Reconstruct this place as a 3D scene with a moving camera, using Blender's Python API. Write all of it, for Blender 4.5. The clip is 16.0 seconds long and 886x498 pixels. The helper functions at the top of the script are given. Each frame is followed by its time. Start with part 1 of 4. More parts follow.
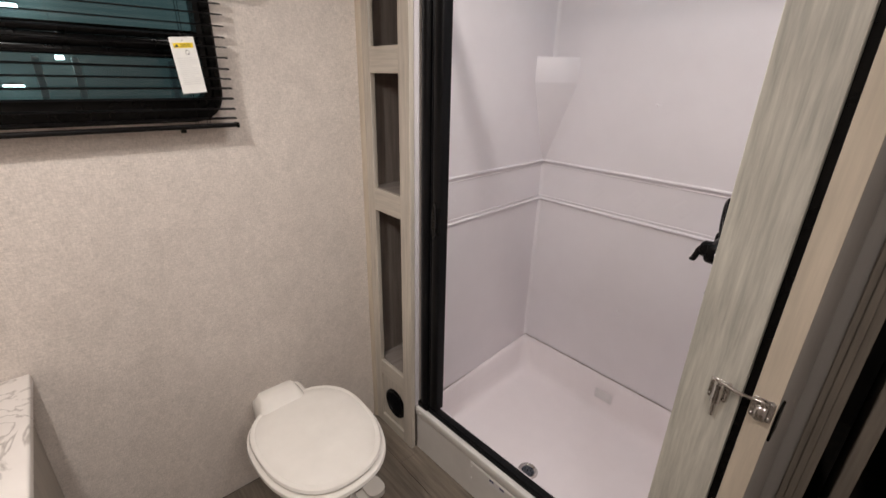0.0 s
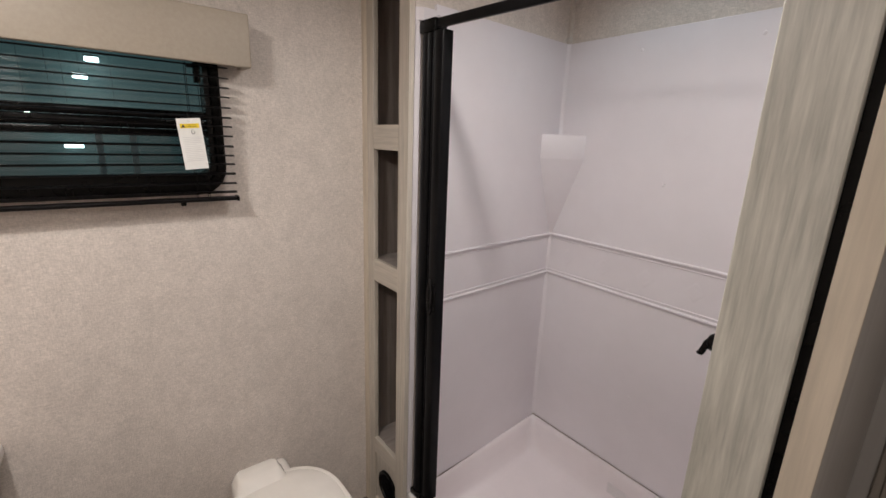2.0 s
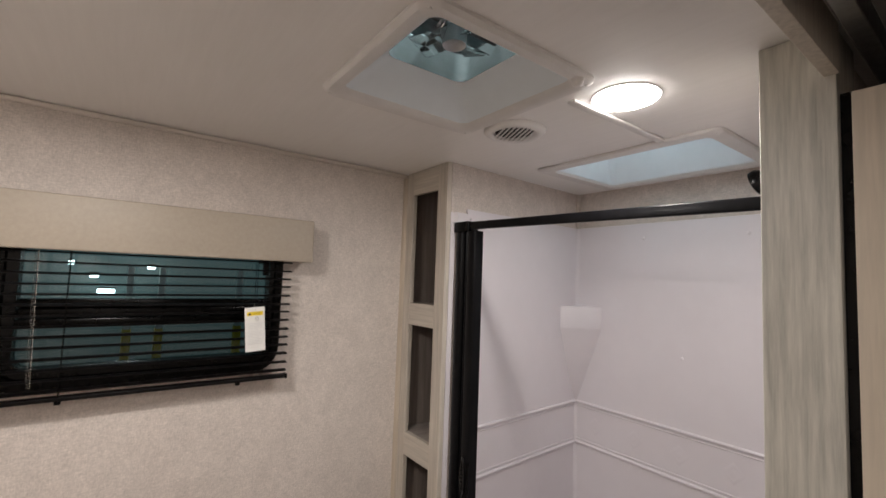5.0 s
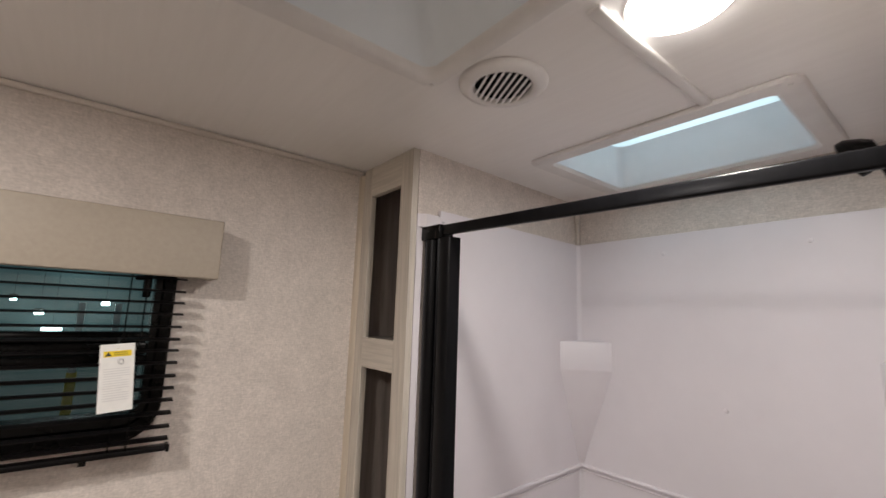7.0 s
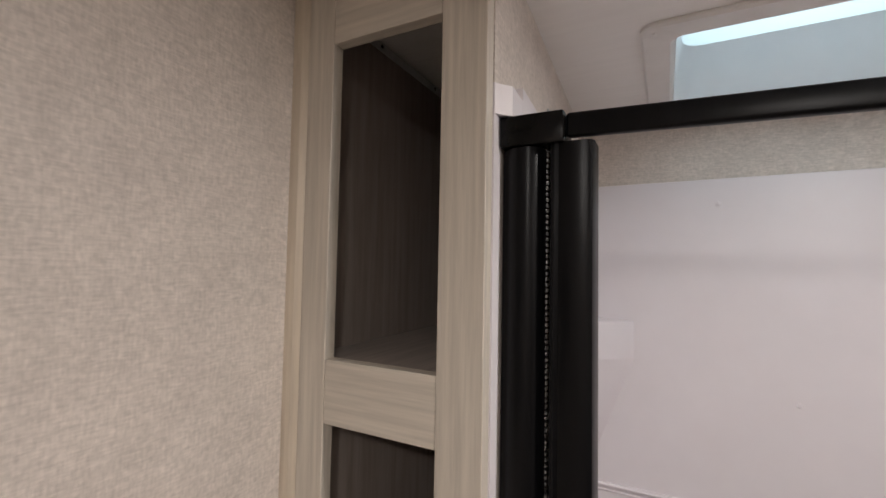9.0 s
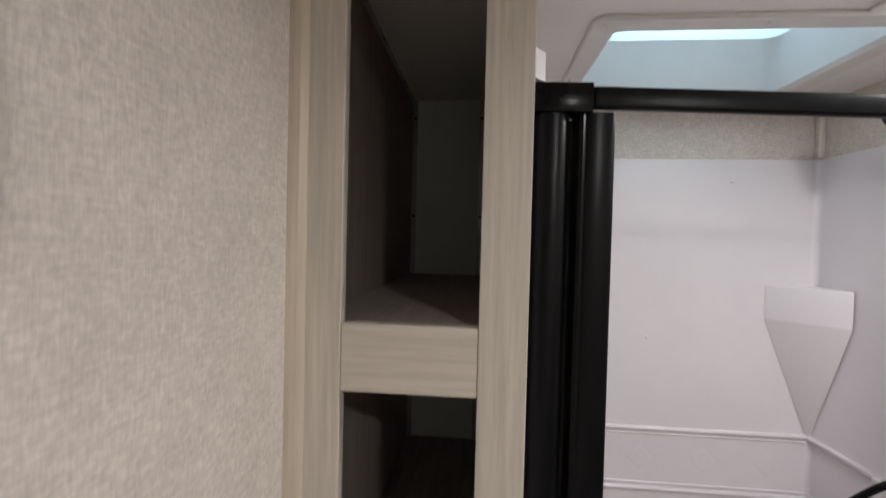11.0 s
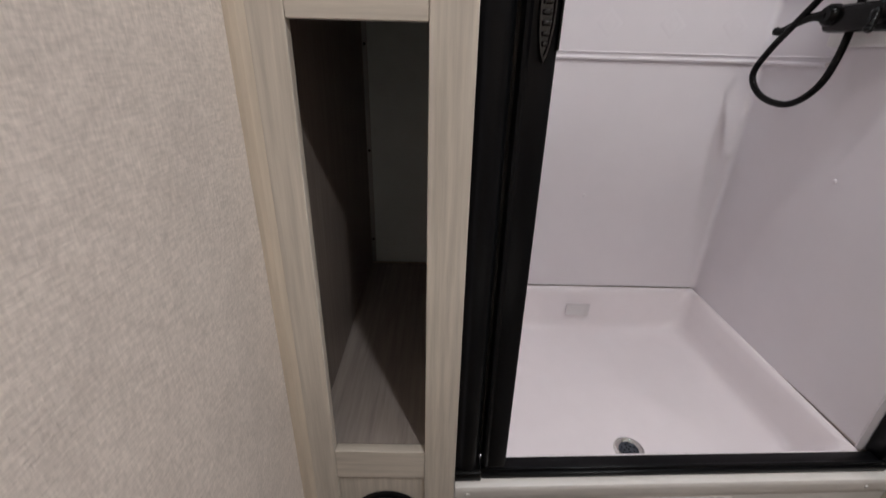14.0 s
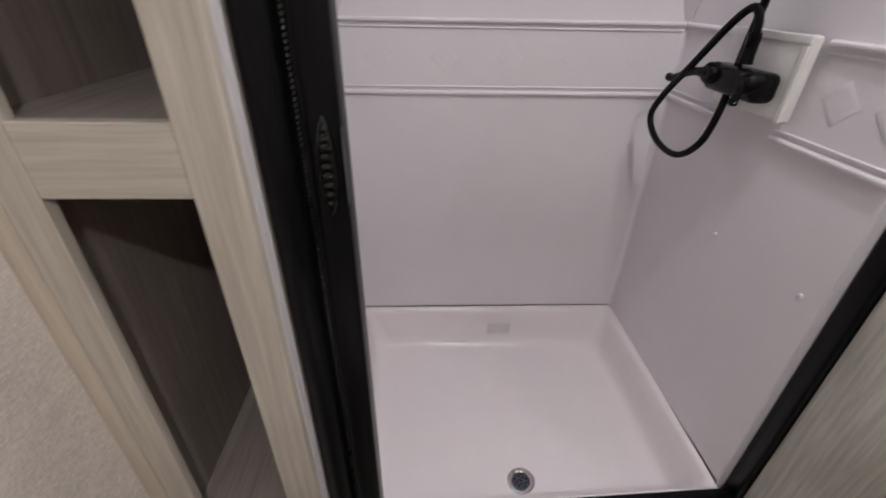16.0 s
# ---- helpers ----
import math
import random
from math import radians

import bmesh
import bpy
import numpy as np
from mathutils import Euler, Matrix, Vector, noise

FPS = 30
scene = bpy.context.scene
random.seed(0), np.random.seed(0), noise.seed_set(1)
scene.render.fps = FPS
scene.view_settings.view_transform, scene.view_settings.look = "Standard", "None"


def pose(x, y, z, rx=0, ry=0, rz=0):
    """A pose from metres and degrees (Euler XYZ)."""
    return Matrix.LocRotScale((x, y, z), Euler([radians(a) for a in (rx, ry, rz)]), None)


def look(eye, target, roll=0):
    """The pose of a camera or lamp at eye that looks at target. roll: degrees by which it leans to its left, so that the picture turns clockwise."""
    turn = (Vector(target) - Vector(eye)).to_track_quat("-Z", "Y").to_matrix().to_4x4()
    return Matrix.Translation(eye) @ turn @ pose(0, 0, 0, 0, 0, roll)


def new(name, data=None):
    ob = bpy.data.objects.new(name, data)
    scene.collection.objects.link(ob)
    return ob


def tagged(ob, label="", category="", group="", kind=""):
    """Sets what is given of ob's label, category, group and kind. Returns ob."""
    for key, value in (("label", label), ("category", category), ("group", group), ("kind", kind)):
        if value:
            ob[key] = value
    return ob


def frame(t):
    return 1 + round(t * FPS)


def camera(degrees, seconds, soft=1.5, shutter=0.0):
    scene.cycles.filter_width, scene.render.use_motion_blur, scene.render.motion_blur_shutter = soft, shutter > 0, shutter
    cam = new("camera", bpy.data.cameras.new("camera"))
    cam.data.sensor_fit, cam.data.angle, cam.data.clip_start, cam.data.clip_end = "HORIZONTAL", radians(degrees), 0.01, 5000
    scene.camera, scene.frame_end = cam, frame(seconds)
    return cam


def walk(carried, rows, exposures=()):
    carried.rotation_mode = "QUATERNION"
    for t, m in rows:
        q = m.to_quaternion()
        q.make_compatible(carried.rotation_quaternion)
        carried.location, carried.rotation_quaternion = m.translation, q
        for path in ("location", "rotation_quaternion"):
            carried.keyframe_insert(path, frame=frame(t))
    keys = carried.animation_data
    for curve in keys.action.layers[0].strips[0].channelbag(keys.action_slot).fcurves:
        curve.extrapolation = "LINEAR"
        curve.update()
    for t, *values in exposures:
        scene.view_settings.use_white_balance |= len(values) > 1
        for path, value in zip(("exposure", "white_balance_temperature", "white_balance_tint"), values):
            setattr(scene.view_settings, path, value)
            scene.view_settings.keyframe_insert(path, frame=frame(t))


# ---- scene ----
cam = camera(92.0, 16.0, shutter=0.4)

PATH = [
    (0, (1.361, -0.814, 1.43), (-0.02, 0.428, 0.689), 1.3),
    (0.5, (1.369, -0.806, 1.438), (-0.044, 0.458, 0.801), 1.5),
    (1, (1.378, -0.767, 1.448), (-0.064, 0.498, 0.882), 1.9),
    (1.5, (1.385, -0.717, 1.464), (-0.1, 0.515, 0.939), 2.1),
    (2, (1.379, -0.711, 1.478), (-0.144, 0.488, 0.985), 2.1),
    (2.5, (1.373, -0.71, 1.499), (-0.177, 0.466, 1.038), 2.1),
    (3, (1.373, -0.721, 1.528), (-0.211, 0.433, 1.131), 2.0),
    (3.5, (1.363, -0.765, 1.56), (-0.243, 0.383, 1.24), 1.8),
    (4, (1.374, -0.798, 1.584), (-0.247, 0.358, 1.395), 1.8),
    (4.5, (1.412, -0.825, 1.604), (-0.215, 0.338, 1.595), 1.8),
    (4.7, (1.422, -0.84, 1.613), (-0.199, 0.33, 1.669), 1.9),
    (6.8, (1.184, -0.632, 1.579), (-0.355, 0.605, 1.902), 1.5),
    (7, (1.143, -0.576, 1.58), (-0.401, 0.655, 1.893), 1.9),
    (7.5, (0.958, -0.499, 1.562), (-0.59, 0.74, 1.826), 1.9),
    (8, (0.767, -0.469, 1.582), (-0.738, 0.839, 1.734), 1.6),
    (8.5, (0.589, -0.424, 1.602), (-0.703, 1.097, 1.736), 1.4),
    (8.7, (0.528, -0.402, 1.625), (-0.614, 1.235, 1.756), 1.3),
    (10.8, (0.247, -0.455, 1.644), (0.07, 1.537, 1.612), 1.5),
    (11, (0.236, -0.467, 1.615), (0.067, 1.525, 1.57), 1.4),
    (11.5, (0.239, -0.495, 1.537), (0.106, 1.499, 1.447), 1.7),
    (12, (0.229, -0.494, 1.39), (0.143, 1.499, 1.246), 1.7),
    (12.5, (0.229, -0.491, 1.25), (0.184, 1.484, 0.937), 1.2),
    (13, (0.238, -0.503, 1.129), (0.223, 1.411, 0.548), 1.1),
    (13.5, (0.248, -0.507, 1.031), (0.261, 1.356, 0.302), 1.3),
    (14, (0.251, -0.518, 0.956), (0.279, 1.294, 0.111), 1.6),
    (14.5, (0.254, -0.522, 0.947), (0.293, 1.226, -0.025), 1.6),
    (15, (0.275, -0.519, 0.992), (0.324, 1.21, -0.011), 1.8),
    (15.5, (0.363, -0.455, 1.099), (0.417, 1.256, 0.066), 1.8),
    (16, (0.478, -0.416, 1.174), (0.559, 1.292, 0.137), 1.2),
]
walk(cam, [(t, look(eye, target, roll)) for t, eye, target, roll in PATH],
     exposures=[(0.0, 0.25, 6500, 10), (1.5, 0.19, 6500, 10), (3.0, -0.03, 6500, 10), (4.7, -0.05, 6500, 10), (6.8, 0.03, 6500, 10), (8.7, 0.10, 6500, 10),
                (10.8, 0.19, 6150, 6), (12.5, 0.12, 6350, 8), (14.0, 0.32, 6050, 8), (15.0, 0.32, 6050, 9), (16.0, 0.11, 6100, 9)])

# ---- light ----
world = bpy.data.worlds.new("world")
scene.world = world
world.use_nodes = True
world.node_tree.nodes["Background"].inputs[0].default_value = (0.75, 0.9, 1.0, 1)
world.node_tree.nodes["Background"].inputs[1].default_value = 0.05



def disk_lamp(name, at, watts, colour, size):
    data = bpy.data.lights.new(name, "AREA")
    data.shape, data.size, data.energy, data.color = "DISK", size, watts, colour
    ob = new(name, data)
    ob.location = at
    return ob


def area_lamp(name, m, watts, colour, sx, sy):
    data = bpy.data.lights.new(name, "AREA")
    data.shape, data.size, data.size_y, data.energy, data.color = "RECTANGLE", sx, sy, watts, colour
    ob = new(name, data)
    ob.matrix_world = m
    return ob


WARM = (1.0, 0.935, 0.89)
LAMP_AT = (0.938, -0.030)
LAMP2_AT = (0.75, -1.02)
disk_lamp("ceiling_lamp_light", (*LAMP_AT, 1.970), 4.0, WARM, 0.05)
disk_lamp("vanity_lamp_light", (*LAMP2_AT, 1.970), 7.3, WARM, 0.08)
# fill added to brighten jamb and hall, with no fixture of its own
disk_lamp("hall_lamp_light", (1.80, -0.8, 1.970), 4.6, WARM, 0.12)
area_lamp("skylight_glow", pose(0.71, 0.52, 2.35), 1.75, (1.0, 0.98, 1.0), 0.6, 0.4)
area_lamp("roof_vent_glow", pose(0.752, -0.340, 2.40), 2.3, (0.93, 0.985, 1.0), 0.35, 0.35)


# ---- materials ----
def material(name, low, high, rough=0.5, metal=0.0, scale=(20, 20, 20), detail=4, bump=0.0, fine=400.0,
             stain=0.0, gloss=0.5, rough_var=0.08):
    m = bpy.data.materials.new(name)
    m.use_nodes = True
    n, l = m.node_tree.nodes, m.node_tree.links
    b = n["Principled BSDF"]
    co = n.new("ShaderNodeTexCoord")
    mp = n.new("ShaderNodeMapping")
    mp.inputs["Scale"].default_value = scale
    l.new(co.outputs["Object"], mp.inputs["Vector"])
    no = n.new("ShaderNodeTexNoise")
    no.inputs["Scale"].default_value = 1.0
    no.inputs["Detail"].default_value = detail
    no.inputs["Roughness"].default_value = 0.65
    l.new(mp.outputs[0], no.inputs["Vector"])
    ra = n.new("ShaderNodeValToRGB")
    ra.color_ramp.elements[0].position, ra.color_ramp.elements[1].position = 0.32, 0.68
    ra.color_ramp.elements[0].color, ra.color_ramp.elements[1].color = (*low, 1), (*high, 1)
    l.new(no.outputs[0], ra.inputs[0])
    colour = ra.outputs[0]
    big = n.new("ShaderNodeTexNoise")
    big.inputs["Scale"].default_value = 3.0
    big.inputs["Detail"].default_value = 3
    l.new(co.outputs["Object"], big.inputs["Vector"])
    if stain:
        mix = n.new("ShaderNodeMix")
        mix.data_type, mix.blend_type = "RGBA", "MULTIPLY"
        mr = n.new("ShaderNodeMapRange")
        mr.inputs[1].default_value, mr.inputs[2].default_value = 0.3, 0.7
        mr.inputs[3].default_value, mr.inputs[4].default_value = 1 - stain, 1.0
        l.new(big.outputs[0], mr.inputs[0])
        mix.inputs[0].default_value = 1.0
        l.new(colour, mix.inputs[6])
        l.new(mr.outputs[0], mix.inputs[7])
        colour = mix.outputs[2]
    l.new(colour, b.inputs["Base Color"])
    rr = n.new("ShaderNodeMapRange")
    rr.inputs[3].default_value, rr.inputs[4].default_value = max(0.02, rough - rough_var), min(1, rough + rough_var)
    l.new(big.outputs[0], rr.inputs[0])
    l.new(rr.outputs[0], b.inputs["Roughness"])
    b.inputs["Metallic"].default_value = metal
    b.inputs["Specular IOR Level"].default_value = gloss
    if bump:
        bp = n.new("ShaderNodeBump")
        bp.inputs["Strength"].default_value = bump
        bp.inputs["Distance"].default_value = 0.002
        l.new(no.outputs[0], bp.inputs["Height"])
        l.new(bp.outputs[0], b.inputs["Normal"])
    return m


def shade(c, k):
    return tuple(x * k for x in c)


def wood(name, base, contrast=0.22, rough=0.42, along="z", knots=0.10, run=5, fine=85):
    s = {"z": (fine, fine, run), "y": (fine, run, fine), "x": (run, fine, fine)}[along]
    return material(name, shade(base, 1 - contrast), shade(base, 1 + contrast * 0.6), rough, 0, s, 6, 0.12, stain=knots)


def linen(name, base):
    """Woven vinyl wallpaper: crossed vertical and horizontal fibres with a mottled print."""
    m = material(name, shade(base, 0.95), shade(base, 1.04), 0.5, 0, (60, 60, 42), 5, 0.0, stain=0.07, gloss=0.4)
    n, l = m.node_tree.nodes, m.node_tree.links
    b = n["Principled BSDF"]
    co = next(x for x in n if x.type == "TEX_COORD")
    old = b.inputs["Base Color"].links[0].from_socket
    relief = None
    for sc, lo, hi, tall in (((400, 400, 75), 0.93, 1.045, 1.0), ((70, 70, 420), 0.91, 1.05, 1.0),
                             ((210, 210, 190), 0.92, 1.055, 0.8), ((22, 22, 16), 0.96, 1.03, 0.0)):
        mp = n.new("ShaderNodeMapping")
        mp.inputs["Scale"].default_value = sc
        no = n.new("ShaderNodeTexNoise")
        no.inputs["Scale"].default_value = 1.0
        no.inputs["Detail"].default_value = 2
        l.new(co.outputs["Object"], mp.inputs["Vector"])
        l.new(mp.outputs[0], no.inputs["Vector"])
        mr = n.new("ShaderNodeMapRange")
        mr.inputs[1].default_value, mr.inputs[2].default_value = 0.34, 0.66
        mr.inputs[3].default_value, mr.inputs[4].default_value = lo, hi
        l.new(no.outputs[0], mr.inputs[0])
        mix = n.new("ShaderNodeMix")
        mix.data_type, mix.blend_type = "RGBA", "MULTIPLY"
        mix.inputs[0].default_value = 1.0
        l.new(old, mix.inputs[6])
        l.new(mr.outputs[0], mix.inputs[7])
        old = mix.outputs[2]
        if tall:
            add = n.new("ShaderNodeMath")
            add.operation = "MULTIPLY_ADD"
            l.new(no.outputs[0], add.inputs[0])
            add.inputs[1].default_value = tall
            if relief is not None:
                l.new(relief, add.inputs[2])
            relief = add.outputs[0]
    l.new(old, b.inputs["Base Color"])
    bp = n.new("ShaderNodeBump")
    bp.inputs["Strength"].default_value = 0.5
    bp.inputs["Distance"].default_value = 0.0012
    l.new(relief, bp.inputs["Height"])
    l.new(bp.outputs[0], b.inputs["Normal"])
    return m


def glassy(name, colour, rough=0.0, ior=1.45):
    m = bpy.data.materials.new(name)
    m.use_nodes = True
    b = m.node_tree.nodes["Principled BSDF"]
    b.inputs["Base Color"].default_value = (*colour, 1)
    b.inputs["Roughness"].default_value = rough
    b.inputs["Transmission Weight"].default_value = 1.0
    b.inputs["IOR"].default_value = ior
    return m


def glowing(name, colour, strength):
    m = bpy.data.materials.new(name)
    m.use_nodes = True
    b = m.node_tree.nodes["Principled BSDF"]
    b.inputs["Base Color"].default_value = (*colour, 1)
    b.inputs["Emission Color"].default_value = (*colour, 1)
    b.inputs["Emission Strength"].default_value = strength
    return m


WALLPAPER = linen("linen wallpaper", (0.685, 0.617, 0.562))
CEILING = material("ceiling vinyl", (0.86, 0.835, 0.81), (0.89, 0.865, 0.84), 0.32, 0, (5, 70, 5), 3, 0.0, stain=0.03)
GREIGE = wood("greige wood laminate", (0.61, 0.555, 0.48), 0.19, run=5, fine=120, knots=0.12)
GREIGE_X = wood("greige wood laminate across", (0.62, 0.565, 0.49), 0.19, along="x", run=5, fine=120, knots=0.12)
JAMBWOOD = wood("pale grey wood laminate", (0.56, 0.535, 0.47), 0.26, run=7, fine=110, knots=0.24)
CREAM = wood("cream wood trim", (0.58, 0.50, 0.40), 0.14)
CREAM_Y = wood("cream wood trim along", (0.68, 0.62, 0.56), 0.10, along="y")
# tower laminate again, its colour darkened to stand for the unlit cubbies
INSIDE_SHADED = wood("shade-darkened cabinet lining", (0.275, 0.232, 0.205), 0.22, 0.5)
INSIDE_SHADED_Y = wood("shade-darkened cabinet shelf lining", (0.37, 0.325, 0.295), 0.22, 0.42, along="y")
BACKING = material("grey backing panel", (0.76, 0.81, 0.80), (0.80, 0.85, 0.84), 0.5, 0.0, (12, 12, 12), 3, 0.03)
STRIP = material("pale metal strip", (0.42, 0.43, 0.43), (0.50, 0.50, 0.50), 0.35, 0.4, (30, 30, 5), 3)
SURROUND = material("white shower plastic", (0.738, 0.698, 0.725), (0.758, 0.718, 0.745), 0.40, 0, (9, 9, 9), 3, 0.04, stain=0.03, rough_var=0.03)
PAN = material("white shower pan", (0.79, 0.728, 0.742), (0.81, 0.748, 0.762), 0.2, 0, (14, 14, 14), 4, 0.03, stain=0.02)
CURB = material("white curb plastic", (0.66, 0.63, 0.60), (0.72, 0.69, 0.66), 0.36, 0, (9, 9, 9), 3, 0.05, stain=0.05)
BLACK = material("satin black aluminium", (0.003, 0.003, 0.0035), (0.006, 0.006, 0.007), 0.30, 0.0, (40, 40, 4), 4, 0.02, gloss=0.15, rough_var=0.04)
HANDLEBLACK = material("polished black plastic", (0.006, 0.006, 0.006), (0.011, 0.010, 0.010), 0.10, 0, (30, 30, 30), 3, 0.02, gloss=0.6)
BLACKGLOSS = material("black gloss plastic", (0.003, 0.003, 0.003), (0.006, 0.0055, 0.0055), 0.22, 0, (30, 30, 30), 3, 0.03, gloss=0.14)
SLAT = material("black blind slat", (0.004, 0.0035, 0.0035), (0.007, 0.006, 0.006), 0.35, 0, (6, 30, 30), 3, gloss=0.09)
COLLAR = material("smoky grey vent collar", (0.10, 0.125, 0.125), (0.14, 0.165, 0.165), 0.3, 0, (20, 20, 20), 3, 0.03)
CHROME = material("chrome", (0.60, 0.58, 0.56), (0.72, 0.70, 0.68), 0.08, 1.0, (90, 90, 90), 4, 0.35, rough_var=0.03)
STEEL = material("brushed steel", (0.40, 0.41, 0.42), (0.52, 0.53, 0.54), 0.3, 1.0, (60, 60, 8), 4, 0.04)
DRAINMETAL = material("dark strainer metal", (0.06, 0.07, 0.09), (0.10, 0.11, 0.13), 0.3, 0.7, (60, 60, 60), 3)
SKYWHITE = material("white skylight shaft", (0.82, 0.84, 0.865), (0.86, 0.88, 0.905), 0.35, 0, (10, 10, 10), 3, 0.03, stain=0.03)
WHITEPLASTIC = material("white plastic", (0.74, 0.72, 0.70), (0.80, 0.78, 0.76), 0.3, 0, (14, 14, 14), 3, 0.03, stain=0.03)
COOLWHITE = material("white shaft plastic", (0.81, 0.865, 0.905), (0.85, 0.905, 0.945), 0.35, 0, (10, 10, 10), 3, 0.03, stain=0.04)
TOILETWHITE = material("toilet plastic", (0.74, 0.70, 0.65), (0.79, 0.75, 0.70), 0.07, 0, (10, 10, 10), 3, 0.02, stain=0.03)
VALANCE = material("beige valance vinyl", (0.375, 0.322, 0.258), (0.41, 0.355, 0.287), 0.5, 0, (90, 90, 90), 4, 0.15, stain=0.05)
PAPER = material("white tag paper", (0.74, 0.73, 0.70), (0.80, 0.79, 0.76), 0.6, 0, (60, 60, 60), 3)
YELLOW = material("yellow print", (0.80, 0.58, 0.02), (0.85, 0.63, 0.03), 0.5, 0, (60, 60, 60), 2)
INK = material("black print", (0.02, 0.02, 0.02), (0.04, 0.04, 0.04), 0.6, 0, (60, 60, 60), 2)
GREYINK = material("grey print", (0.62, 0.61, 0.60), (0.66, 0.65, 0.64), 0.6, 0, (60, 60, 60), 2)
BLUEINK = material("dark blue print", (0.03, 0.03, 0.09), (0.04, 0.04, 0.11), 0.5, 0, (60, 60, 60), 2)
STICKER = material("clear label", (0.69, 0.65, 0.66), (0.73, 0.69, 0.70), 0.35, 0, (60, 60, 60), 2)
DARK = material("dark laminate and unlit-room black", (0.020, 0.018, 0.017), (0.035, 0.030, 0.028), 0.5, 0, (30, 30, 4), 4)
HALLGREY = material("grey door laminate", (0.46, 0.44, 0.42), (0.52, 0.50, 0.48), 0.4, 0, (40, 40, 2), 5, 0.05)
HALLWOOD = wood("taupe wood trim", (0.36, 0.32, 0.275), 0.2)
FLOORWOOD = wood("grey brown vinyl plank", (0.20, 0.165, 0.13), 0.4, 0.4, along="x", knots=0.35)
GAP = material("floor joint", (0.05, 0.045, 0.04), (0.07, 0.06, 0.05), 0.8, 0, (20, 20, 20), 2)
MARBLE = material("marble laminate", (0.72, 0.67, 0.63), (0.78, 0.73, 0.69), 0.3, 0, (7, 7, 7), 5, 0.0, stain=0.06)
GLASS = glassy("tinted window glass", (0.55, 0.72, 0.73))
GLASS_DARK = glassy("darker tinted window glass", (0.33, 0.43, 0.435))
CLEAR = glassy("clear plastic", (0.9, 0.92, 0.92), 0.05)
SMOKE = glassy("smoked acrylic lid", (0.17, 0.23, 0.235), 0.05)
DOME = glowing("lit lamp lens", (1.0, 0.95, 0.90), 20.0)
HALL_GLOW = glowing("self-lit teal warehouse backdrop", (0.16, 0.222, 0.224), 0.27)
HIGHBAY = glowing("warehouse light", (0.9, 1.0, 1.0), 9.0)


def marble_veins(m):
    n, l = m.node_tree.nodes, m.node_tree.links
    b = n["Principled BSDF"]
    old = b.inputs["Base Color"].links[0].from_socket
    co = next(x for x in n if x.type == "TEX_COORD")
    no = n.new("ShaderNodeTexNoise")
    no.inputs["Scale"].default_value, no.inputs["Detail"].default_value = 7.0, 8
    no.inputs["Distortion"].default_value = 1.6
    l.new(co.outputs["Object"], no.inputs["Vector"])
    ra = n.new("ShaderNodeValToRGB")
    e = ra.color_ramp.elements
    e[0].position, e[0].color = 0.47, (1, 1, 1, 1)
    e[1].position, e[1].color = 0.53, (1, 1, 1, 1)
    mid = e.new(0.5)
    mid.color = (0.45, 0.42, 0.40, 1)
    l.new(no.outputs[0], ra.inputs[0])
    mix = n.new("ShaderNodeMix")
    mix.data_type, mix.blend_type = "RGBA", "MULTIPLY"
    mix.inputs[0].default_value = 0.8
    l.new(old, mix.inputs[6])
    l.new(ra.outputs[0], mix.inputs[7])
    l.new(mix.outputs[2], b.inputs["Base Color"])


marble_veins(MARBLE)

# translucent acrylic of the skylight
FROST = bpy.data.materials.new("frosted skylight acrylic")
FROST.use_nodes = True
_n, _l = FROST.node_tree.nodes, FROST.node_tree.links
_t = _n.new("ShaderNodeBsdfTranslucent")
_t.inputs[0].default_value = (0.80, 0.93, 0.965, 1)
_no = _n.new("ShaderNodeTexNoise")
_no.inputs["Scale"].default_value = 180
_co = _n.new("ShaderNodeTexCoord")
_l.new(_co.outputs["Object"], _no.inputs["Vector"])
_bp = _n.new("ShaderNodeBump")
_bp.inputs["Strength"].default_value = 0.4
_l.new(_no.outputs[0], _bp.inputs["Height"])
_l.new(_bp.outputs[0], _t.inputs["Normal"])
_l.new(_t.outputs[0], _n["Material Output"].inputs["Surface"])

# ---- building helpers ----
BASE = {}


def box(bm, x0, x1, y0, y1, z0, z1, bevel=0.0, segments=2):
    tmp = bmesh.new()
    bmesh.ops.create_cube(tmp, size=1)
    for v in tmp.verts:
        v.co = Vector((x0 + (v.co.x + 0.5) * (x1 - x0), y0 + (v.co.y + 0.5) * (y1 - y0), z0 + (v.co.z + 0.5) * (z1 - z0)))
    if bevel:
        bmesh.ops.bevel(tmp, geom=list(tmp.edges), offset=bevel, segments=segments, affect="EDGES", profile=0.5)
    add_to(bm, tmp)
    return bm


def add_to(bm, tmp):
    me = bpy.data.meshes.new("tmp")
    tmp.to_mesh(me)
    tmp.free()
    bm.from_mesh(me)
    bpy.data.meshes.remove(me)


def prism(bm, poly, z0, z1, bevel=0.0):
    tmp = bmesh.new()
    a = [tmp.verts.new((x, y, z0)) for x, y in poly]
    b = [tmp.verts.new((x, y, z1)) for x, y in poly]
    k = len(poly)
    tmp.faces.new(a[::-1]), tmp.faces.new(b)
    for i in range(k):
        tmp.faces.new((a[i], a[(i + 1) % k], b[(i + 1) % k], b[i]))
    bmesh.ops.recalc_face_normals(tmp, faces=list(tmp.faces))
    if bevel:
        bmesh.ops.bevel(tmp, geom=list(tmp.edges), offset=bevel, segments=2, affect="EDGES", profile=0.5)
    add_to(bm, tmp)
    return bm


